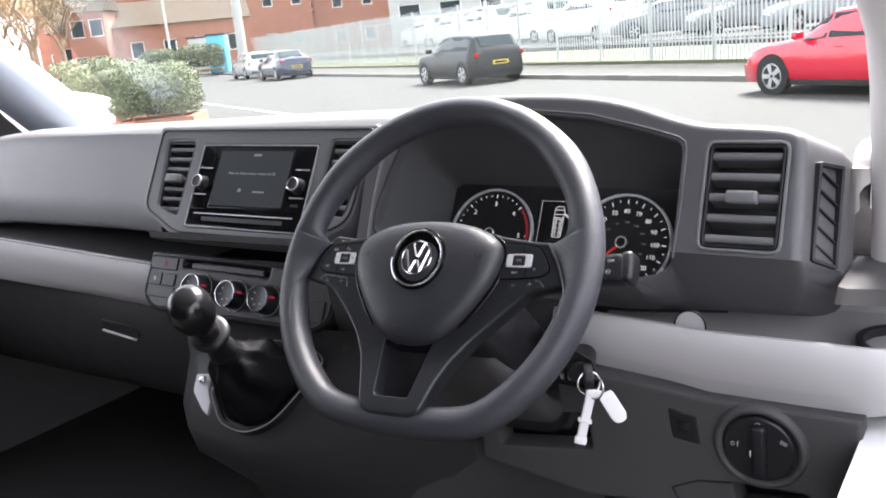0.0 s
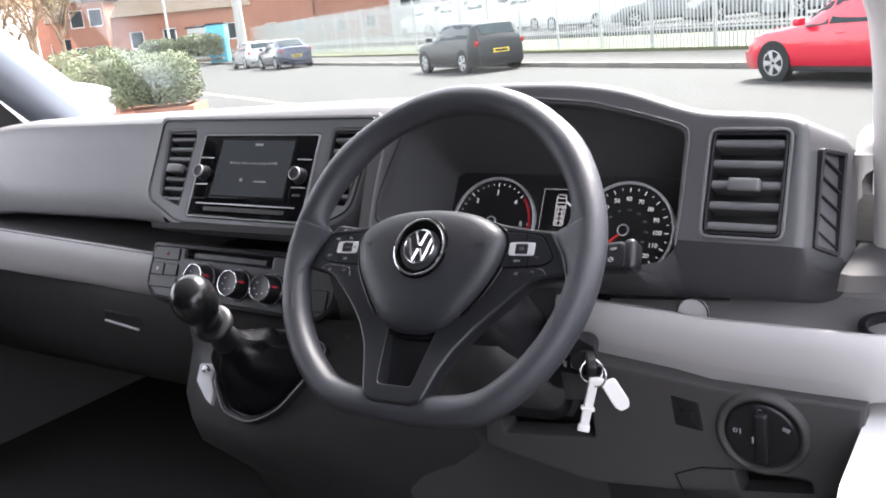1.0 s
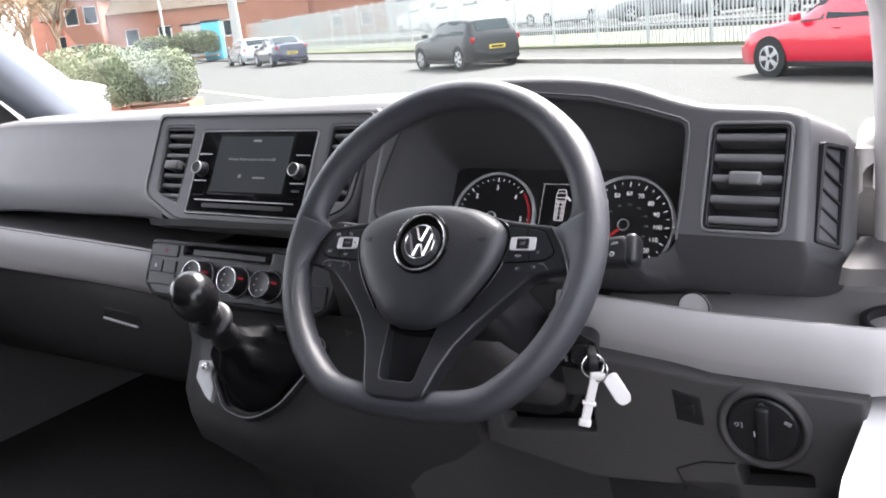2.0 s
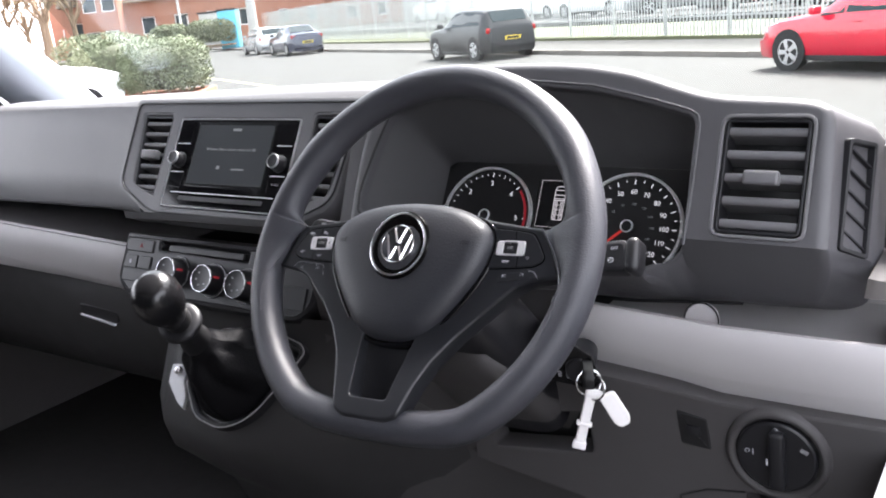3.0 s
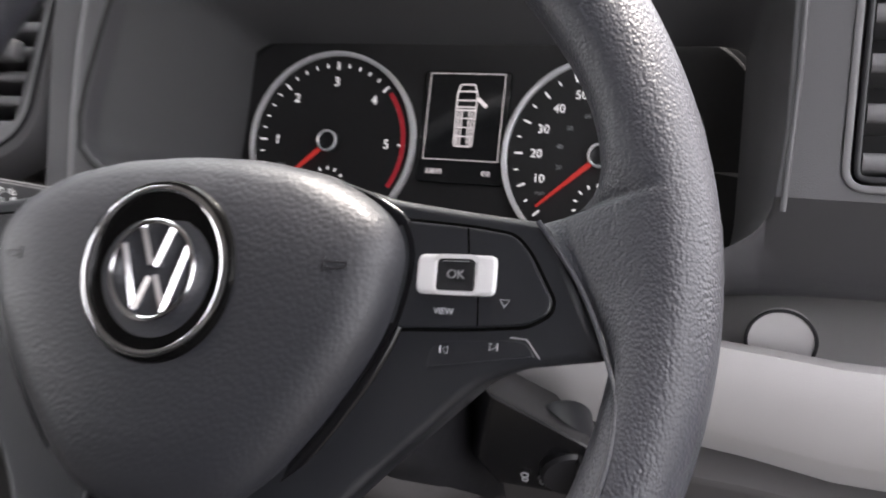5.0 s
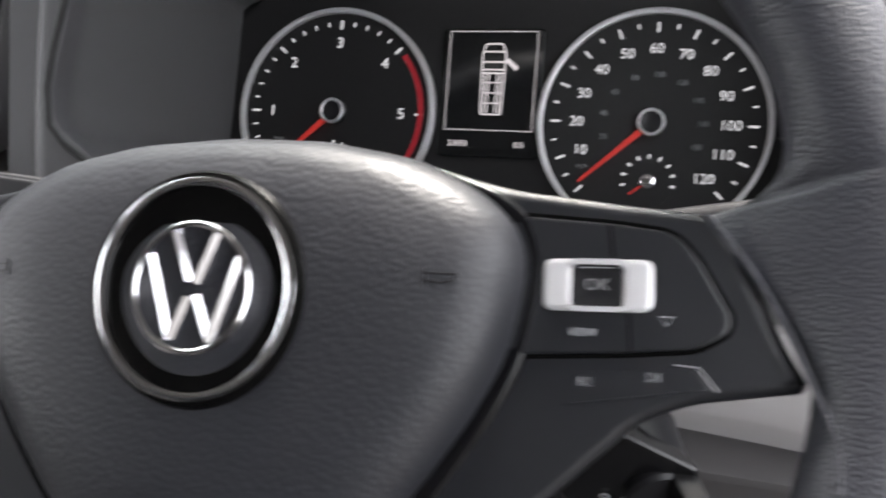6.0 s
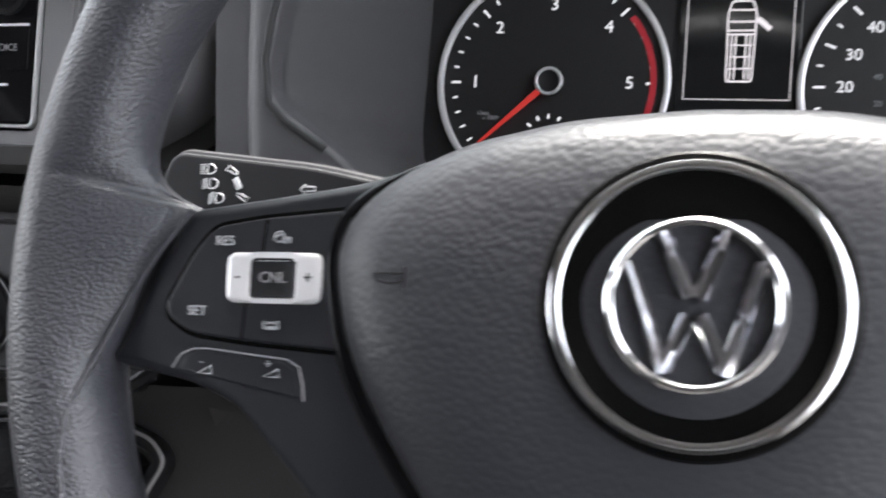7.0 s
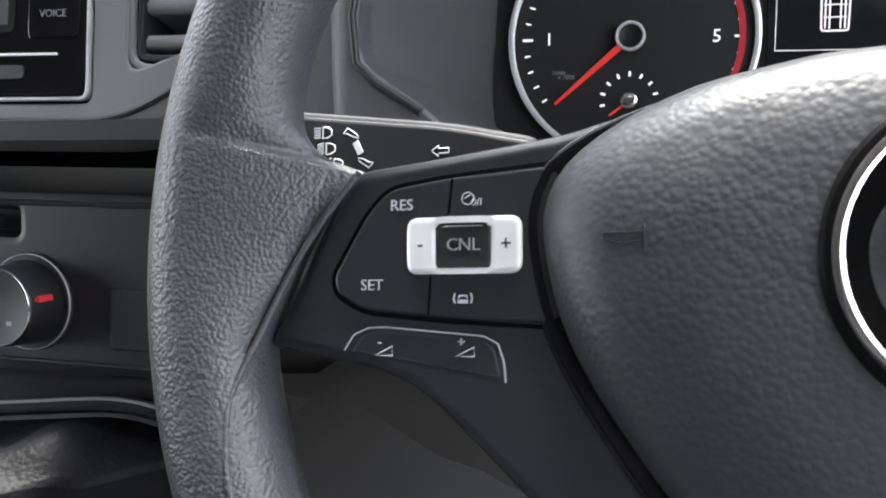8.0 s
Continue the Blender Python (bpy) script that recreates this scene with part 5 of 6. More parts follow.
part("key_head", plate(rounded([(-0.005, -0.004), (0.005, -0.004), (0.0115, 0.006), (0.0115, 0.030), (0.006, 0.037), (-0.006, 0.037), (-0.0115, 0.030), (-0.0115, 0.006)], 0.004), [rounded(box2(0.010, 0.005, 0, 0.031), 0.002)], thick=0.010, bevel=0.0028, z=0.005), BLACK, keys, "black key head", m=KEYM)
part("key_blade", block(0.007, 0.014, 0.0022, 0.0004, 0, -0.008, 0), STEEL, keys, "steel key blade", m=KEYM)


def split_ring(r, c, turn, name="split_ring"):
    pts = [(r * math.cos(2 * math.pi * i / 28), r * math.sin(2 * math.pi * i / 28), 0) for i in range(28)]
    return part(name, sweep(pts, disc_section(0.0011, 8), closed=True, ups=[(0, 0, 1)] * 28), STEEL, keys, "steel split ring", m=Matrix.Translation(c) @ turn)


split_ring(0.0125, KEYP + Vector((0.006, -0.010, -0.012)), pose(0, 0, 0, 80, 0, 45))
split_ring(0.0110, KEYP + Vector((0.014, -0.012, -0.016)), pose(0, 0, 0, 70, 0, -20))
RT = KEYP + Vector((0.012, -0.014, -0.024))
part("white_tag", plate(rounded([(-0.010, 0.004), (-0.0105, -0.034), (-0.006, -0.042), (0.006, -0.042), (0.0105, -0.034), (0.010, 0.004)], 0.006, 5), thick=0.005, bevel=0.002), WHITE_PLASTIC, keys, "white plastic key tag", m=Matrix.Translation(RT + Vector((0.015, 0.0, 0.002))) @ pose(0, 0, 0, 90, 0, 25) @ pose(0, 0, 0, 0, 0, 28) @ Matrix.Scale(0.82, 4))
kst = part("white_strap", plate(rounded(box2(0.012, 0.066, 0, -0.030), 0.003), thick=0.006, bevel=0.002), WHITE_PLASTIC, keys, "white plastic locking strap", m=Matrix.Translation(RT + Vector((-0.002, -0.002, 0.0))) @ pose(0, 0, 0, 90, 0, 25) @ pose(0, 0, 0, 0, 0, -14) @ Matrix.Scale(0.84, 4))
part("ridge", block(0.018, 0.004, 0.009, 0.0012, 0, -0.036, -0.003), WHITE_PLASTIC, kst)
part("foot", block(0.016, 0.010, 0.008, 0.002, 0, -0.064, -0.003), WHITE_PLASTIC, kst)
part("loop", block(0.020, 0.010, 0.008, 0.003, 0.003, 0.004, -0.003), WHITE_PLASTIC, kst)

# ---- light switch and small switch ----
lamp = thing("light_switch", "round black headlamp switch in a grey raised collar", "switch", LOW @ pose(0.2885, 0.0305, 0.0), group="dashboard switches")
part("collar", turned([(0.0475, -0.002), (0.0465, 0.004), (0.043, 0.0075), (0.0395, 0.0068), (0.0375, 0.002)], 56), LOWER, lamp, "raised grey collar", smooth=60)
part("gap", turned([(0.0390, -0.001), (0.0385, 0.0025), (0.001, 0.0025)], 48), BLACK, lamp)
dk = part("knob", turned([(0.0362, 0.0), (0.0355, 0.0065), (0.0335, 0.008), (0.001, 0.008)], 56), SATIN, lamp, "round black dial")
part("grip", block(0.014, 0.058, 0.012, 0.0035, 0.002, 0, 0.012, 3), SATIN, dk, "raised finger grip")
part("mark", bar(-0.0055, -0.003, -0.0055, 0.004, 0.0016, 0.0178), MARK, dk)
words("O", 0.0065, 0.0, 0.0285, 0.0083, dk, MARK)
words("O", 0.0062, -0.0255, 0.003, 0.0083, dk, MARK)
part("symbol", bar(-0.0205, 0.000, -0.0205, 0.006, 0.0008, 0.008), MARK, dk)
sun_sym = ring2(0.0020, 0.0012, 0.008, 0.0084, 16)
for k in range(8):
    bar(*polar(0.0026, 45 * k), *polar(0.0040, 45 * k), 0.0007, 0.008, 0.0003, bm=sun_sym)
part("symbol", sun_sym, MARK, dk, m=pose(0.0, -0.0285, 0.0))
part("symbol", bar(0.0215, 0.013, 0.028, 0.010, 0.004, 0.008), MARK_DIM, dk)
rs = thing("range_switch", "small black headlamp range switch", "switch", LOW @ pose(0.2105, 0.0405, 0.0), group="dashboard switches")
part("frame", plate(rounded([(-0.0165, 0.0185), (-0.013, -0.0165), (0.0165, -0.0195), (0.013, 0.0135)], 0.002), thick=0.006, bevel=0.0015, z=0.0015), BLACK, rs, "black switch frame")
part("wheel", block(0.014, 0.010, 0.004, 0.001, 0, 0, 0.002), SATIN, rs)

# cup holder lid standing in the shelf, and a ring beside the pillar
lid = thing("cup_holder_lid", "round pale grey lid in the shelf with a dark edge", "lid", placed(panel_pose(0.206, 0.198, 1.2575, 6)))
part("disc", plate(circle2(0.0175), thick=0.004, bevel=0.001), BAND, lid, "pale grey disc")
part("edge", sweep([(*v, 0.0006) for v in circle2(0.0175)], disc_section(0.0010, 6), closed=True, ups=[(0, 0, 1)] * 40), BLACK, lid, "dark edge")
ring = thing("cup_ring", "black cup holder ring by the pillar", "cup holder", placed(pose(0.402, 0.222, 1.252, 4, 0, 0)))
part("ring", ring2(0.038, 0.031, -0.01, 0.004, 40), SATIN, ring)

# passenger seat cushion edge
seat = thing("passenger_seat", "dark grey cloth passenger seat", "seat")
part("cushion", block(0.90, 0.50, 0.16, 0.05, -0.86, -0.44, 0.96, 4), CLOTH, seat, "dark grey seat cushion", smooth=60)
part("backrest", block(0.90, 0.14, 0.66, 0.05, -0.86, -0.72, 1.40, 4), CLOTH, seat, "dark grey backrest", smooth=60)
part("base", block(0.80, 0.44, 0.15, 0.01, -0.86, -0.42, 0.815), BLACK, seat, "black seat box")
# footwell lining and pedals
fw = thing("footwell_panel", "dark grey moulded footwell side lining", "trim panel")
part("lining", moved(loft([[(-1.37, y, z) for z in (0.76, 0.95, 1.15, 1.25)] for y in (-0.1, 0.15, 0.4, 0.7)]), SET), LOWER_SHADE, fw)
part("recess_joint", sweep([SET @ Vector((-1.366, y, z)) for y, z in ((0.05, 1.08), (0.22, 1.06), (0.25, 1.02), (0.25, 0.93), (0.20, 0.89), (0.06, 0.87))], disc_section(0.004, 6), closed=True), BLACK, fw, "dark joint line")
cab = set(scene.objects)
# ---- outside: ground, kerb, fence, cars, buildings ----
ASPHALT = material("asphalt", (0.0323, 0.0307, 0.0292), 0.9, grain=0.8, grain_scale=90, scale=0.5, vary=0.16)
PAVING = material("pavement_asphalt", (0.036, 0.033, 0.03), 0.9, grain=0.6, grain_scale=60, scale=0.8, vary=0.2)
KERB = material("kerb_stone", (0.136, 0.124, 0.112), 0.85, grain=0.5, grain_scale=60, scale=3, vary=0.2, random_tint=0.15)
GRASS = material("verge_grass", (0.09, 0.095, 0.05), 0.9, grain=1.0, grain_scale=60, scale=2, vary=0.35)
FENCE = material("galvanised_steel", (0.46, 0.47, 0.46), 0.5, metal=0.2, scale=5, random_tint=0.1)
BRICK = material("red_brick", (0.33, 0.145, 0.095), 0.85, scale=1.2, vary=0.22)
LINE = material("worn_yellow_paint", (0.70, 0.60, 0.28), 0.8, scale=6, vary=0.25)
PALE_WALL = material("pale_render", (0.42, 0.41, 0.39), 0.8, scale=0.8, vary=0.1)
SLATE = material("brown_grey_roof", (0.085, 0.066, 0.052), 0.95, spec=0.1, scale=1.5, vary=0.2)
CYAN = material("cyan_sheeting", (0.10, 0.45, 0.62), 0.6, scale=2)
TYRE = material("tyre_rubber", (0.012, 0.012, 0.013), 0.8, scale=10)
ALLOY = material("alloy_wheel", (0.55, 0.55, 0.56), 0.35, metal=0.8, scale=10)
CAR_GLASS = material("tinted_car_glass", (0.03, 0.04, 0.045), 0.25, scale=4, spec=0.08)
PLATE_Y = material("yellow_number_plate", (0.75, 0.55, 0.05), 0.5, scale=10)
TAIL = material("red_lamp_lens", (0.35, 0.01, 0.01), 0.2, scale=10)
HEAD = material("clear_lamp_lens", (0.6, 0.62, 0.65), 0.12, scale=10)
LEAF = material("hedge_leaf", (0.165, 0.185, 0.105), 0.7, scale=1.5, vary=0.4, random_tint=0.1)
HEDGE_SHADE = material("hedge_core_shade", (0.085, 0.09, 0.055), 0.95, scale=6, vary=0.4)
TWIG = material("bare_twigs", (0.20, 0.14, 0.09), 0.9, scale=2, vary=0.3)
LEAF_DRY = material("sparse_brown_leaf", (0.28, 0.20, 0.09), 0.8, scale=2, vary=0.4)

slab("ground", [(-400, -300), (300, -300), (300, 500), (-400, 500)], 0.3, pose(0, 0, 0), ASPHALT, bevel=0.01, label="grey worn asphalt road and yard", category="road")
# the far side of the road: u runs along it, away to the passenger side
U = Vector((-0.8522, 0.5232, 0)).normalized()
N2 = Vector((-U.y, U.x, 0)) * -1
K0 = Vector((-4.35, 18.27, 0))


def on_road(a, b, z=0.0):
    """A place a metres along the kerb and b metres behind it."""
    v = K0 + U * a + N2 * b
    return Vector((v.x, v.y, z))


def strip(name, a0, a1, b0, b1, z, thick, mat, label, category):
    pts = [on_road(a0, b0).xy, on_road(a1, b0).xy, on_road(a1, b1).xy, on_road(a0, b1).xy]
    return slab(name, pts, thick, pose(0, 0, z), mat, bevel=0.01, label=label, category=category)


strip("pavement", -40, 120, 0.14, 3.0, 0.11, 0.12, PAVING, "grey tarmac pavement along the road", "pavement")
strip("verge", -40, 120, 3.02, 9.0, 0.20, 0.3, GRASS, "rough grass verge behind the fence", "grass")
strip("yard", -40, 120, 9.02, 90, 0.45, 0.5, ASPHALT, "grey car park yard behind the fence", "yard")
kerb = tagged(thing("kerb", "pale worn kerb stones along the road", "kerb"), kind="structure")
kerb_mesh = finish(block(0.895, 0.14, 0.24, 0.012, segs=1), KERB, "kerb_stone")
ang_u = math.degrees(math.atan2(U.y, U.x))
for i in range(60):
    part("kerb_stone", kerb_mesh, None, kerb, m=Matrix.Translation(on_road(-8 + 0.9 * i, 0.07, 0.005 + 0.004 * math.sin(i * 2.3))) @ pose(0, 0, 0, 0, 0, ang_u))
# yellow edge line of the yard
slab("edge_line", [(-26.0, 22.28), (-25.95, 22.16), (-10.5, 13.12), (-10.55, 13.24)], 0.004, pose(0, 0, 0.004), LINE, bevel=0.0005, label="worn yellow line painted on the asphalt", category="road marking")

# ---- palisade fence ----
fence = thing("palisade_fence", "tall grey galvanised steel palisade fence", "fence")
FB = 2.9


def fb(a):
    """The fence swings slowly away from the kerb."""
    return FB + 0.05 * a


pale_sec = [(-0.033, 0.0), (-0.017, 0.012), (0.0, 0.004), (0.017, 0.012), (0.033, 0.0), (0.0, -0.006)]
pale = loft([[(x, y, z) for x, y in pale_sec] for z in (0.0, 2.28)] + [[(x * 0.25, y * 0.5, 2.42) for x, y in pale_sec]], closed=True, caps=True)
pale_mesh = finish(pale, FENCE, "pale")
post_mesh = finish(block(0.10, 0.06, 2.5, 0.005, cz=1.25, segs=1), FENCE, "post")
for i in range(190):
    a = -9 + 0.155 * i
    part("pale", pale_mesh, None, fence, m=Matrix.Translation(on_road(a, fb(a), 0.15)) @ pose(0, 0, 0, 0, 0, ang_u))
for i in range(30):
    a = -9.1 + 2.75 * i
    part("post", post_mesh, None, fence, m=Matrix.Translation(on_road(a, fb(a) + 0.06, 0.1)) @ pose(0, 0, 0, 0, 0, ang_u))
for z in (0.55, 2.05):
    part("rail", sweep([on_road(a, fb(a) + 0.03, z + 0.15) for a in (-10, 25, 75)], [(-0.02, -0.025), (0.02, -0.025), (0.02, 0.025), (-0.02, 0.025)]), FENCE, fence)
far = bmesh.new()
for i in range(300):
    a = -9 + 0.155 * (190 + i)
    o = on_road(a, fb(a), 0.15)
    for k, (z0, z1) in enumerate(((0.0, 2.42),)):
        vs = [far.verts.new(o + U * sx * 0.033 + Vector((0, 0, z))) for sx, z in ((-1, 0), (1, 0), (1, 2.3), (0, 2.42), (-1, 2.3))]
        ws_ = [far.verts.new(v.co + N2 * 0.012) for v in vs]
        far.faces.new(vs)
        far.faces.new(ws_[::-1])
        for q in range(5):
            far.faces.new((vs[q - 1], vs[q], ws_[q], ws_[q - 1]))
tagged(part("far_pales", far, FENCE, fence), kind="stuff")


# ---- cars ----
def car_profile(kind):
    """Stations from tail to nose: place along, belt height, roof height, roof width (shares)."""
    if kind == "saloon":
        return [(0.0, 0.50, 0.55, 0.86), (0.015, 0.66, 0.70, 0.84), (0.05, 0.68, 0.73, 0.82), (0.17, 0.67, 0.74, 0.80), (0.29, 0.66, 0.97, 0.70), (0.42, 0.65, 1.0, 0.70), (0.55, 0.64, 0.98, 0.70), (0.70, 0.63, 0.68, 0.80), (0.85, 0.58, 0.63, 0.80), (0.96, 0.50, 0.54, 0.78), (1.0, 0.34, 0.38, 0.74)]
    if kind == "suv":
        return [(0.0, 0.50, 0.55, 0.86), (0.012, 0.62, 0.70, 0.84), (0.05, 0.63, 0.95, 0.78), (0.10, 0.63, 0.99, 0.77), (0.40, 0.62, 1.0, 0.77), (0.56, 0.61, 0.96, 0.76), (0.70, 0.60, 0.66, 0.84), (0.88, 0.56, 0.60, 0.82), (0.97, 0.50, 0.53, 0.80), (1.0, 0.36, 0.40, 0.76)]
    return [(0.0, 0.42, 0.46, 0.90), (0.010, 0.58, 0.63, 0.88), (0.025, 0.635, 0.71, 0.84), (0.085, 0.65, 0.935, 0.74), (0.13, 0.65, 0.975, 0.73), (0.20, 0.645, 0.992, 0.72), (0.42, 0.635, 1.0, 0.70), (0.55, 0.625, 0.97, 0.69), (0.71, 0.615, 0.665, 0.80), (0.86, 0.575, 0.625, 0.80), (0.96, 0.49, 0.54, 0.77), (1.0, 0.34, 0.38, 0.72)]


def car(name, label, m, paint, length=4.26, width=1.80, height=1.46, kind="hatch", group="", plate_rear=True, spokes=5, rack=False):
    c = thing(name, label, "car", m, group=group)
    prof = car_profile(kind)
    hw = width / 2

    def section(s, belt, top, tw):
        nose = min(1.0, 0.80 + 2.2 * min(s, 1 - s)) if min(s, 1 - s) < 0.1 else 1.0
        w = hw * nose
        zb, zt = belt * height, top * height
        return [(w * 0.90, 0.20), (w * 0.97, 0.30), (w, 0.50), (w * 0.985, zb * 0.86), (w * 0.94, zb), (w * (0.94 + tw) / 2 + 0.01, (zb + zt) / 2), (w * tw, zt - 0.045), (w * tw * 0.86, zt - 0.008), (0.0, zt + 0.012)]

    def row(s, belt, top, tw):
        x = (s - 0.5) * length
        h = section(s, belt, top, tw)
        return [(x, y, z) for y, z in h] + [(x, -y, z) for y, z in h[-2::-1]]

    fine = []
    for (a, b) in zip(prof, prof[1:]):
        for k in range(3):
            t = k / 3
            fine.append(tuple(p + (q - p) * t for p, q in zip(a, b)))
    fine.append(prof[-1])
    body = part("body", loft([row(*f) for f in fine], closed=True, caps=True), paint, c, smooth=32)
    # glass, a little proud of the body

    def pane(quad, name_p="window"):
        bm = bmesh.new()
        vs = [Vector(q) for q in quad]
        n = (vs[1] - vs[0]).cross(vs[-1] - vs[0]).normalized()
        mid = sum(vs, Vector()) / len(vs)
        if n.dot(mid - Vector((mid.x * 0.6, 0, 0.6))) < 0:
            n = -n
        f = [bm.verts.new(v + n * 0.012) for v in vs]
        g = [bm.verts.new(v - n * 0.01) for v in vs]
        bm.faces.new(f)
        bm.faces.new(g[::-1])
        for i in range(len(f)):
            bm.faces.new((f[i - 1], f[i], g[i], g[i - 1]))
        return part(name_p, bm, CAR_GLASS, c, "dark tinted glass", smooth=0)

    def at(s):
        for a, b in zip(prof, prof[1:]):
            if a[0] <= s <= b[0]:
                t = (s - a[0]) / (b[0] - a[0])
                return tuple(p + (q - p) * t for p, q in zip(a, b))

    roof = [p for p in prof if p[2] - p[1] > 0.25]
    s0, s1 = roof[0][0], roof[-1][0]
    cuts = [s0 + 0.02, s0 + 0.02 + (s1 - s0) * 0.42, s1 - 0.005, s1 + 0.115]
    for side in (1, -1):
        for a, b in zip(cuts, cuts[1:]):
            quad = []
            for s, low in ((a + 0.006, True), (b - 0.006, True), (b - 0.006, False), (a + 0.006, False)):
                st_ = at(s)
                sec_ = section(*st_)
                lo, hi = Vector(sec_[4]), Vector(sec_[6])
                p = lo.lerp(hi, 0.10 if low else 0.93)
                quad.append(((s - 0.5) * length, side * p.x, p.y))
            if (Vector(quad[1]) - Vector(quad[2])).length > 0.02:
                pane(quad)
    i1 = prof.index(roof[-1])
    for (pa, pb, ta, tb) in ((prof[i1], prof[i1 + 1], 0.10, 0.93), (prof[prof.index(roof[0])], prof[prof.index(roof[0]) - 1], 0.06, 0.9)):
        quad = []
        for t, sgn in ((ta, 1), (ta, -1), (tb, -1), (tb, 1)):
            st_ = tuple(p + (q - p) * t for p, q in zip(pa, pb))
            sec_ = section(*st_)
            quad.append(((st_[0] - 0.5) * length, sgn * sec_[7][0] * 0.98, sec_[7][1] + 0.006))
        pane(quad, "windscreen" if pa is prof[i1] else "rear_window")
    # wheels in dark arches
    r = 0.315
    for sx in (0.185, 0.805):
        for side in (1, -1):
            x = (sx - 0.5) * length
            part("wheel_arch", moved(turned([(r * 1.14, -0.02), (r * 1.14, 0.012), (0.01, 0.012)], 28), Matrix.Diagonal((1, 1, 1, 1))), TYRE, c, m=Matrix.Translation((x, side * (hw - 0.010), r + 0.02)) @ pose(0, 0, 0, -90 * side, 0, 0))
            wh = part("wheel", turned([(r * 0.62, -0.2), (r * 0.97, -0.19), (r, -0.15), (r, -0.02), (r * 0.96, 0.008), (r * 0.72, 0.012), (r * 0.68, 0.0)], 36), TYRE, c, "black tyre", m=Matrix.Translation((x, side * (hw - 0.005), r)) @ pose(0, 0, 0, -90 * side, 0, 0))
            rim = turned([(r * 0.69, -0.03), (r * 0.69, 0.012), (r * 0.63, 0.014), (r * 0.62, -0.02)], 32)
            for k in range(spokes):
                a = 2 * math.pi * k / spokes
                d, n_ = Vector((math.cos(a), math.sin(a))), Vector((-math.sin(a), math.cos(a)))
                plate([d * 0.03 + n_ * 0.03, d * 0.03 - n_ * 0.03, d * r * 0.66 - n_ * 0.045, d * r * 0.66 + n_ * 0.045], thick=0.03, bevel=0.005, z=0.016, bm=rim)
            part("rim", rim, ALLOY, wh, "silver alloy rim")
    # lamps, mirrors, plates, bumper shadow line
    for side in (1, -1):
        zb = prof[2][1] * height
        part("tail_lamp", block(0.10, 0.34, 0.15, 0.03, (-0.5 + 0.022) * length, side * hw * 0.70, zb - 0.10), TAIL, c, "red tail lamp")
        part("head_lamp", block(0.30, 0.30, 0.12, 0.04, (0.5 - 0.062) * length, side * hw * 0.68, 0.46 * height), HEAD, c, "clear headlamp")
        part("mirror", block(0.11, 0.20, 0.13, 0.03, 0.155 * length, side * (hw + 0.07), prof[5][1] * height + 0.08), paint, c, "door mirror")
        part("sill", block(length * 0.5, 0.03, 0.10, 0.01, 0, side * hw * 0.93, 0.22), TYRE, c, "black sill")
        part("door_handle", block(0.16, 0.02, 0.025, 0.006, -0.02 * length, side * hw * 0.99, prof[5][1] * height * 0.87), paint, c)
    # black block, which also paints the shadow line below the bumper
    pb = part("rear_bumper", block(0.10, width * 0.80, 0.16, 0.03, -0.5 * length + 0.05, 0, 0.33), TYRE, c, "black lower bumper with its shadow line")
    part("front_grille", block(0.06, width * 0.62, 0.18, 0.02, 0.5 * length - 0.06, 0, 0.36), TYRE, c, "black front grille")
    if plate_rear:
        npl = part("number_plate", block(0.02, 0.52, 0.115, 0.005, -0.5 * length + 0.008, 0, 0.60), PLATE_Y, c, "yellow plate with dark bars")
        part("plate_bars", block(0.01, 0.40, 0.06, 0.002, -0.5 * length - 0.004, 0, 0.60), TYRE, npl)
    if rack:
        for side in (1, -1):
            part("roof_rail", sweep([(-0.36 * length, side * hw * 0.66, height + 0.0), (-0.34 * length, side * hw * 0.66, height + 0.06), (0.0, side * hw * 0.66, height + 0.075), (0.06 * length, side * hw * 0.66, height + 0.0)], disc_section(0.02, 8)), TYRE, c)
        part("roof_box", block(1.7, 1.2, 0.10, 0.04, -0.12 * length, 0, height + 0.13), PAINT_WHITE, c, "white roof rack load")
    return c


def heading(x, y, dx, dy, z=0.0):
    return pose(x, y, z, 0, 0, math.degrees(math.atan2(dy, dx)))


BLACK_PAINT = material("black_car_paint", (0.012, 0.013, 0.015), 0.35, scale=2, coat=0.1)
RED_PAINT = material("red_car_paint", (0.55, 0.012, 0.035), 0.2, scale=2, coat=0.8, vary=0.05)
BLUE_PAINT = material("dark_blue_car_paint", (0.010, 0.014, 0.045), 0.2, scale=2, coat=0.8)
GREY_PAINT = material("silver_grey_car_paint", (0.30, 0.31, 0.32), 0.35, scale=2, coat=0.3, random_tint=0.6)
SILVER_PAINT = material("silver_car_paint", (0.45, 0.46, 0.47), 0.25, metal=0.4, scale=2, coat=0.6)
car("hatchback", "black five-door hatchback parked at the kerb", heading(-14.18, 23.25, -0.8522, 0.5232), BLACK_PAINT)
car("hatchback", "bright red hatchback parked at the kerb", heading(-1.72, 15.59, -0.8522, 0.5232), RED_PAINT, length=4.28, height=1.41)
car("saloon_car", "dark blue saloon parked at the kerb", heading(-31.57, 33.77, -0.8522, 0.5232), BLUE_PAINT, length=4.6, height=1.43, kind="saloon")
car("saloon_car", "silver car parked at the kerb", heading(-37.2, 37.3, -0.8522, 0.5232), SILVER_PAINT, length=4.4, height=1.45, kind="hatch")
car("off_road_car", "white estate car with a roof rack in the yard", heading(-17.9, 10.15, 0.495, 0.869), PAINT_WHITE, length=4.7, width=1.9, height=1.80, kind="suv", rack=True)
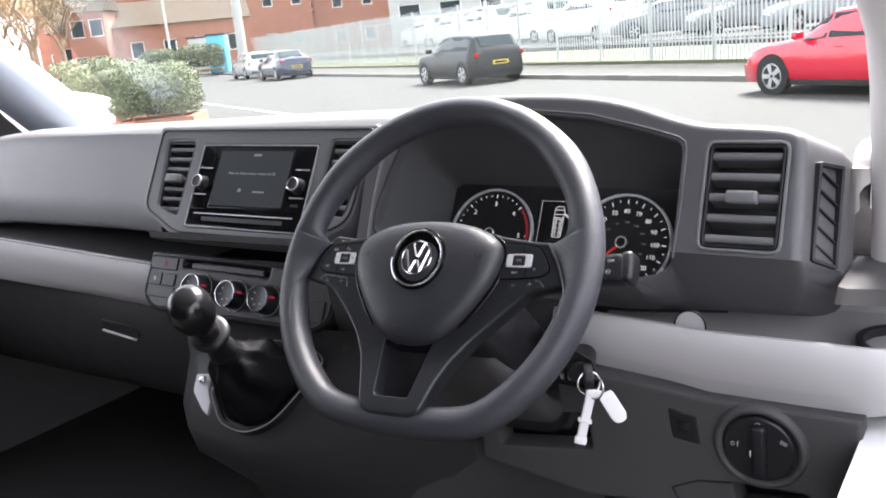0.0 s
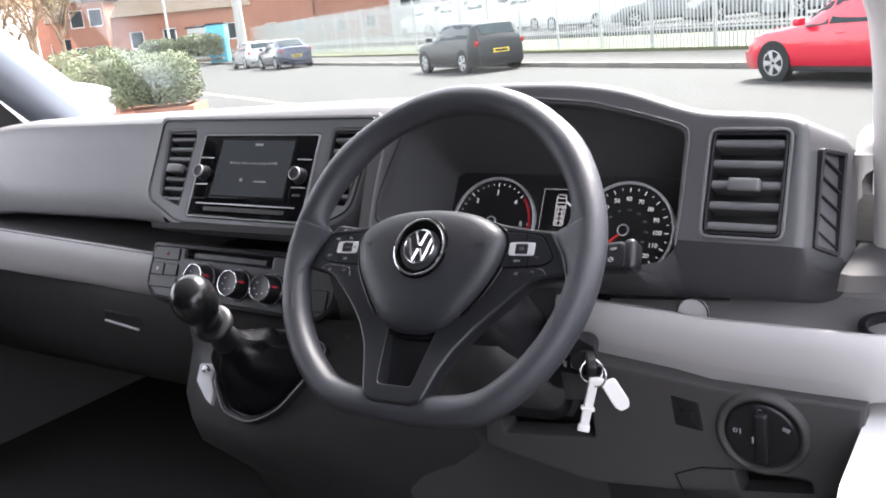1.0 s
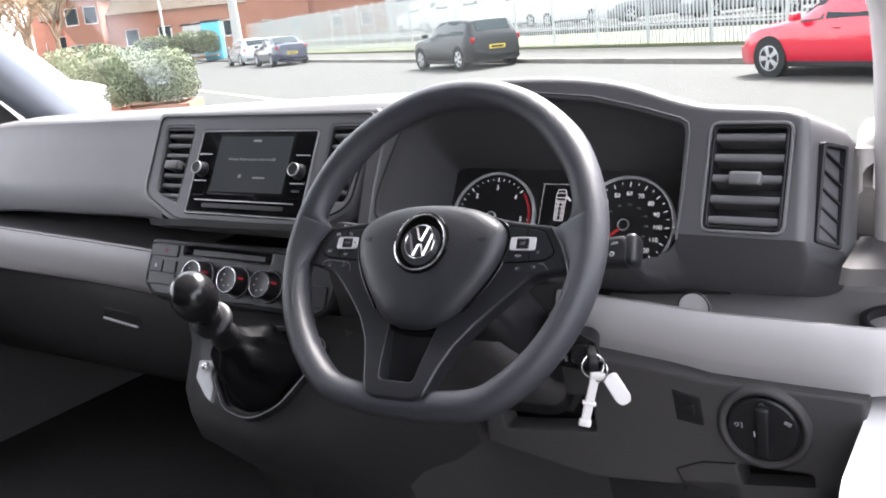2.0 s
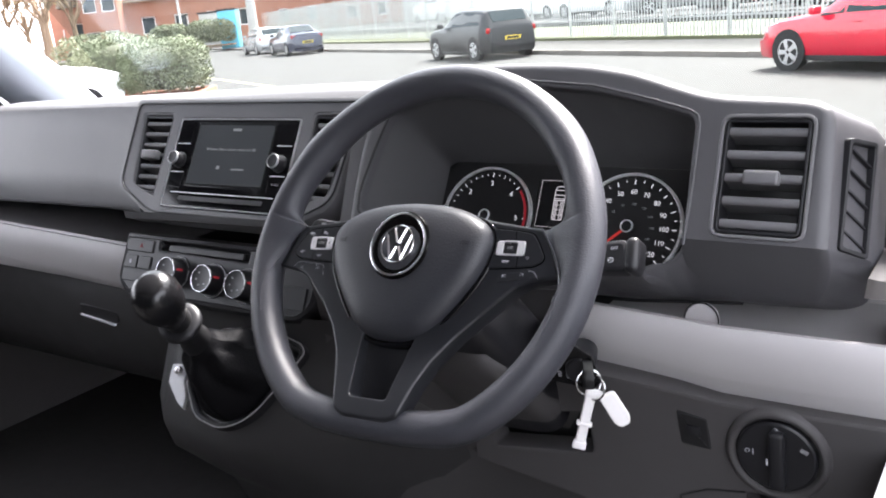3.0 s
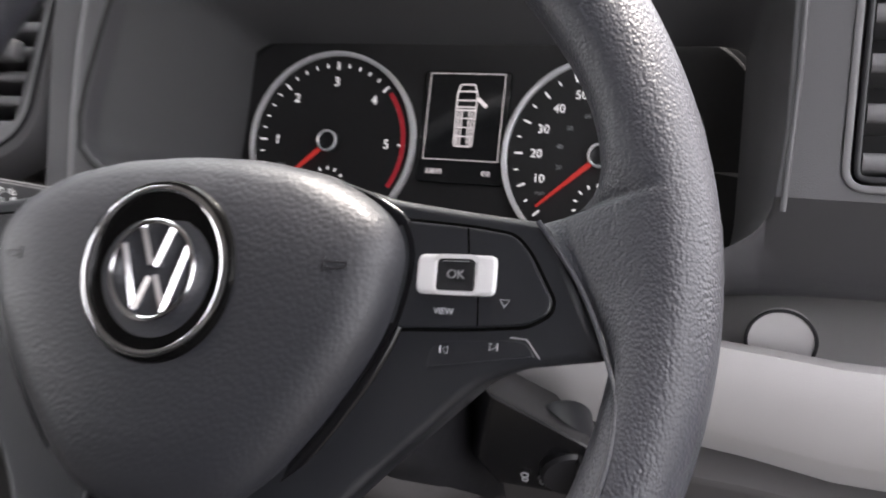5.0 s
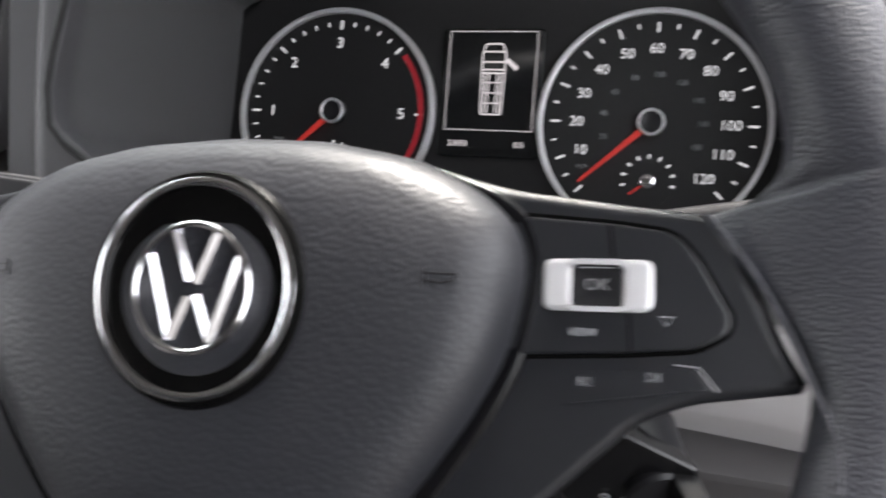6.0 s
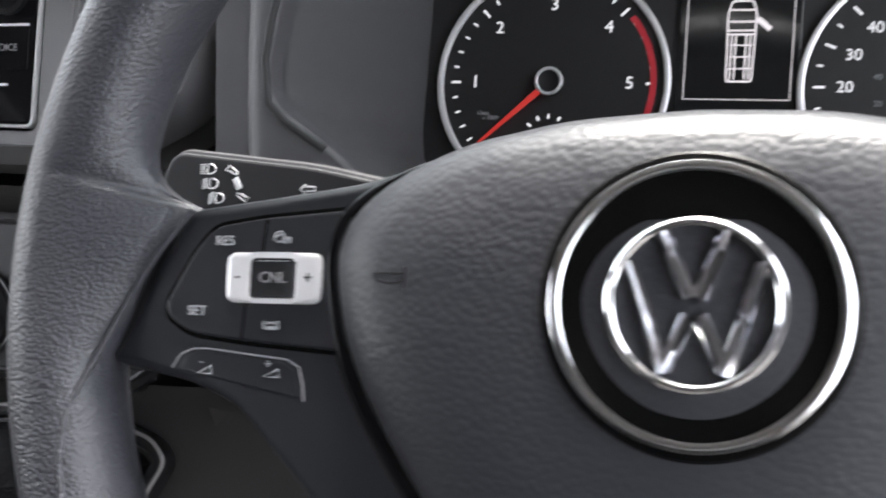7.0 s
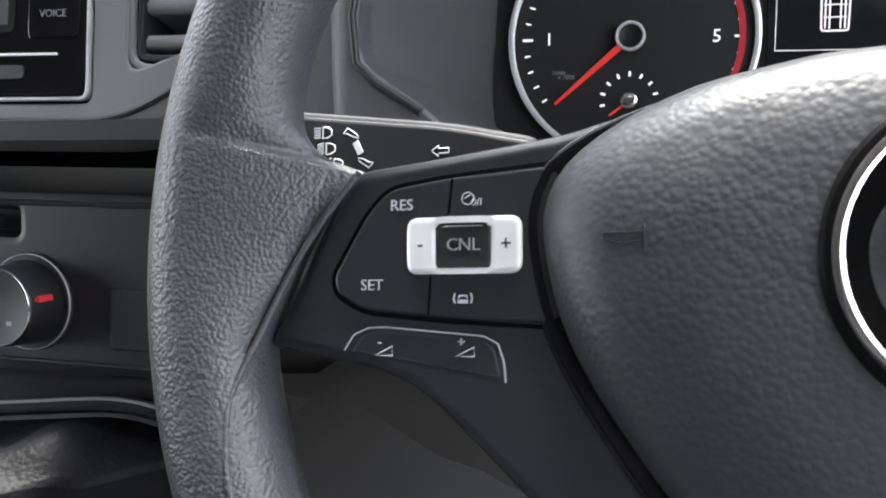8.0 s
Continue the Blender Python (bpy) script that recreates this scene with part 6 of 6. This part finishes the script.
# white cars in the yard behind the fence
rng = random.Random(4)
first = car("yard_car", "silver grey car parked in the yard behind the fence", Matrix.Translation(on_road(1.0, 12.0, 0.45)) @ pose(0, 0, 0, 0, 0, ang_u + 70), GREY_PAINT, height=1.5, group="cars in the yard", plate_rear=False)
van1 = car("yard_van", "white van parked in the yard behind the fence", Matrix.Translation(on_road(24.0, 12.5, 0.45)) @ pose(0, 0, 0, 0, 0, ang_u + 8), PAINT_WHITE, length=5.3, width=2.0, height=2.3, kind="suv", group="cars in the yard", plate_rear=False)
for k, (a, b, z) in enumerate(((5.2, 12.4, 0.45), (9.6, 12.8, 0.45), (14.0, 13.0, 0.45), (18.5, 12.6, 0.45), (-3.4, 12.2, 0.45), (-7.6, 12.2, 0.45), (-1, 19.5, 0.45), (3.4, 20, 0.45), (7.8, 20.5, 0.45), (12.2, 21, 0.45), (16.8, 21.5, 0.45), (-5.4, 19.5, 0.45), (21, 22, 0.45), (4, 28, 0.45), (10, 29, 0.45), (16, 30, 0.45), (22, 31, 0.45))):
    copy_thing(first, Matrix.Translation(on_road(a, b, z)) @ pose(0, 0, 0, 0, 0, ang_u + 70 + rng.uniform(-12, 12)))
for k, (a, b) in enumerate(((30.5, 13.0), (37, 13.5), (29, 21), (36, 22), (44, 15), (51, 16))):
    copy_thing(van1, Matrix.Translation(on_road(a, b, 0.45)) @ pose(0, 0, 0, 0, 0, ang_u + rng.uniform(-8, 12)))


# ---- hedges in brick planters ----
def hedge(x, y, lx, ly, h, turn, label, n=5200, leaf=0.045, box=True):
    t = thing("hedge_planter", label, "hedge", pose(x, y, 0, 0, 0, turn), group="hedge planters")
    if box:
        part("planter", plate(box2(lx * 0.96, ly * 0.96), [box2(lx * 0.96 - 0.2, ly * 0.96 - 0.2)], 0.62, 0.01, z=0.62), BRICK, t, "red brick planter box")
    part("soil", plate(box2(lx * 0.94, ly * 0.94), thick=0.1, bevel=0.01, z=0.5), TWIG, t)
    rg = random.Random(int(abs(x * 100)))
    bm = bmesh.new()
    for i in range(n):
        a, b = rg.uniform(0, 2 * math.pi), math.acos(rg.uniform(-0.75, 1))
        d = Vector((math.sin(b) * math.cos(a), math.sin(b) * math.sin(a), math.cos(b)))
        e = Vector((abs(d.x) ** 0.6 * math.copysign(1, d.x) * lx * 0.52, abs(d.y) ** 0.6 * math.copysign(1, d.y) * ly * 0.52, abs(d.z) ** 0.75 * math.copysign(1, d.z) * h * 0.52))
        lump = 1 + 0.10 * noise.noise(e * 3.1 + Vector((x, y, 0))) + 0.07 * noise.noise(e * 9.0)
        p = e * lump * rg.uniform(0.84, 1.02) + Vector((0, 0, 0.60 + h * 0.47))
        u = Vector((rg.gauss(0, 1), rg.gauss(0, 1), rg.gauss(0, 1))).normalized()
        v = u.cross(d + Vector((rg.gauss(0, 0.5), rg.gauss(0, 0.5), rg.gauss(0, 0.5)))).normalized()
        s = leaf * rg.uniform(0.6, 1.2)
        q = [bm.verts.new(p + w) for w in (-u * s, v * s * 0.45, u * s, -v * s * 0.45)]
        bm.faces.new(q)
    # solid core whose dark colour stands for the shade between the leaves
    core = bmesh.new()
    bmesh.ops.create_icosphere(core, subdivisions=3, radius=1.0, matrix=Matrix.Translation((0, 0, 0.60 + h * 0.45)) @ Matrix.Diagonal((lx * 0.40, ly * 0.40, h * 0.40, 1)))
    part("shade_core", core, HEDGE_SHADE, t, "solid core coloured like the hedge's shaded inside")
    tagged(part("crown", bm, LEAF, t, "dense small grey-green leaves", smooth=0), kind="stuff")
    return t


hedge(-12.75, 10.15, 1.5, 1.35, 0.98, 37, "clipped grey-green hedge in a brick planter", 11000, 0.030)
hedge(-16.6, 12.2, 2.0, 1.5, 1.08, 35, "loose grey-green hedge in a brick planter", 8000, 0.036)
hedge(-21.2, 14.9, 2.2, 1.7, 1.25, 35, "loose grey-green hedge in a brick planter", 6000, 0.042)
hedge(-53.3, 44.0, 2.6, 1.8, 1.65, 30, "dark clipped hedge before the brick building", 4500, 0.11, box=False)
hedge(-51.2, 46.2, 3.6, 1.8, 1.75, 30, "dark clipped hedge before the brick building", 4500, 0.11, box=False)


# ---- buildings ----
def building(name, label, m, lx, ly, h, mat, roof_mat, cols, floors, roof_h=0.5, win=(1.1, 1.4), wmat=CAR_GLASS):
    b = thing(name, label, "building", m)
    holes = []
    for fl in range(floors):
        for k in range(cols):
            cx = -lx / 2 + lx * (k + 0.5) / cols
            cz = h / floors * (fl + 0.55)
            holes.append(box2(win[0], win[1], cx, cz))
    part("wall", plate([(-lx / 2, 0), (lx / 2, 0), (lx / 2, h), (-lx / 2, h)], holes, 0.3, 0.01), mat, b, "front wall with window openings", m=pose(0, -ly / 2, 0, 90, 0, 0))
    part("body", block(lx - 0.02, ly - 0.7, h - 0.02, 0.01, 0, 0.2, h / 2, 1), mat, b)
    for hb in holes:
        cx, cz = sum(p[0] for p in hb) / 4, sum(p[1] for p in hb) / 4
        w = part("window", plate(box2(win[0], win[1]), [box2(win[0] - 0.16, win[1] - 0.16)], 0.08, 0.01), WHITE_PLASTIC, b, "white window frame", m=pose(cx, -ly / 2 + 0.15, cz, 90, 0, 0))
        part("pane", plate(box2(win[0] - 0.14, win[1] - 0.14), thick=0.02, bevel=0.002, z=-0.03), wmat, w)
    r = loft([[(-lx / 2 - 0.3, -ly / 2 - 0.3, h), (-lx / 2 - 0.3, ly / 2 + 0.3, h), (-lx / 2 - 0.3, 0, h + roof_h)], [(lx / 2 + 0.3, -ly / 2 - 0.3, h), (lx / 2 + 0.3, ly / 2 + 0.3, h), (lx / 2 + 0.3, 0, h + roof_h)]], closed=True, caps=True)
    part("roof", r, roof_mat, b, smooth=0)
    return b


building("brick_building", "long low red brick building with a brown roof", pose(-65.23, 53.71, 0, 0, 0, 50), 16, 9, 4.4, BRICK, SLATE, 6, 1, 2.2)
building("brick_building", "taller red brick block with white windows", pose(-78.75, 68.67, 0, 0, 0, 50), 28, 10, 8.4, BRICK, SLATE, 9, 2, 1.2)
building("brick_building", "narrow red brick gabled house with white windows", pose(-65.04, 47.6, 0, 0, 0, 38), 3.0, 4, 5.8, BRICK, SLATE, 2, 2, 2.4)
building("brick_building", "red brick low block beyond the yard", pose(-63.16, 86.16, 0, 0, 0, 32), 46, 12, 7.5, BRICK, PALE_WALL, 14, 2, 0.8)
building("works_building", "pale works building behind the fence", pose(-27.04, 88.96, 0, 0, 0, 30), 60, 14, 6.5, PALE_WALL, SLATE, 16, 1, 2.5, win=(2.0, 1.2))
building("brick_building", "red brick terrace beyond the yard", pose(20.73, 81.37, 0, 0, 0, 18), 60, 12, 8.0, BRICK, SLATE, 16, 2, 3.0)
for x, y, w, h, mt, lb in ((-60.6, 54.0, 4.2, 2.9, PALE_WALL, "white site container"), (-50.8, 47.6, 1.3, 2.8, CYAN, "cyan sheeted container")):
    t = thing("container", lb + " beside the fence", "container", pose(x, y, 0, 0, 0, 40))
    part("body", block(w, 2.4, h, 0.05, 0, 0, h / 2 + 0.15), mt, t)
    part("frame", block(w + 0.06, 2.46, 0.15, 0.02, 0, 0, h + 0.1), TYRE, t)

# lamp post and white mast
for x, y, r, h, mt, lb in ((-56.5, 47.9, 0.10, 9.0, FENCE, "slim grey street lamp post"), (-43.6, 42.9, 0.32, 9.0, PALE_WALL, "thick white mast by the fence")):
    t = thing("street_lamp" if r < 0.2 else "mast", lb, "lamp post" if r < 0.2 else "mast", pose(x, y, 0))
    part("post", turned([(r * 1.3, 0), (r * 1.3, 1.2), (r, 1.25), (r * 0.7, h)], 16), mt, t)
    if r < 0.2:
        part("collar_band", turned([(r * 1.45, 1.6), (r * 1.45, 2.3)], 16), LINE, t, "yellow band")
        part("lantern", block(0.7, 0.25, 0.12, 0.03, 0.35, 0, h), FENCE, t)


# ---- bare trees ----
def tree(x, y, h, seed, label):
    t = thing("tree", label, "tree", pose(x, y, 0), group="bare trees")
    rg = random.Random(seed)
    tips = []
    trunk = sweep([(0, 0, 0), (0.05, 0.02, h * 0.2), (-0.04, 0.05, h * 0.45)], lambda i: disc_section(0.22 - 0.05 * i, 8))

    def limb(p, d, length, r, depth):
        q = p + d * length
        mid = p.lerp(q, 0.5) + Vector((rg.gauss(0, 0.06), rg.gauss(0, 0.06), 0)) * length
        sweep([p, mid, q], lambda i: disc_section(r * (1 - 0.28 * i), 5), bm=trunk)
        if depth == 0:
            tips.append((p, q))
            return
        for k in range(rg.randint(3, 4)):
            e = (d + Vector((rg.gauss(0, 0.55), rg.gauss(0, 0.55), rg.gauss(0.15, 0.35)))).normalized()
            limb(p.lerp(q, rg.uniform(0.55, 1.0)), e, length * rg.uniform(0.55, 0.8), r * 0.5, depth - 1)

    for k in range(6):
        a = k * 1.05 + rg.uniform(-0.3, 0.3)
        limb(Vector((0, 0, h * rg.uniform(0.28, 0.45))), Vector((math.cos(a) * 0.6, math.sin(a) * 0.6, 1)).normalized(), h * 0.26, 0.09, 3)
    part("trunk", trunk, TWIG, t, "bare brown trunk and limbs")
    lb = bmesh.new()
    for p, q in tips:
        for k in range(5):
            c = p.lerp(q, rg.uniform(0.2, 1.1)) + Vector((rg.gauss(0, 0.12), rg.gauss(0, 0.12), rg.gauss(0, 0.12)))
            u = Vector((rg.gauss(0, 1), rg.gauss(0, 1), rg.gauss(0, 1))).normalized() * 0.07
            v = u.cross(Vector((rg.gauss(0, 1), rg.gauss(0, 1), rg.gauss(0, 1)))).normalized() * 0.04
            lb.faces.new([lb.verts.new(c + w) for w in (-u, v, u, -v)])
    tagged(part("crown", lb, LEAF_DRY, t, "sparse brown leaves", smooth=0), kind="stuff")


for k, (x, y, h) in enumerate(((-46.02, 29.56, 7.5), (-51.84, 35.26, 8.5), (-58.77, 37.49, 9.0), (-49.04, 29.16, 7.0), (-54.89, 33.86, 8.0))):
    tree(x, y, h, 11 + k, "nearly bare brown street tree")

# the yard and the street fall gently towards the passenger side
FALL = pose(0, 0, -0.05, 0, -math.degrees(math.atan(0.015)), 0)
for ob in scene.objects:
    if ob not in cab and ob.parent is None:
        ob.matrix_basis = FALL @ ob.matrix_basis
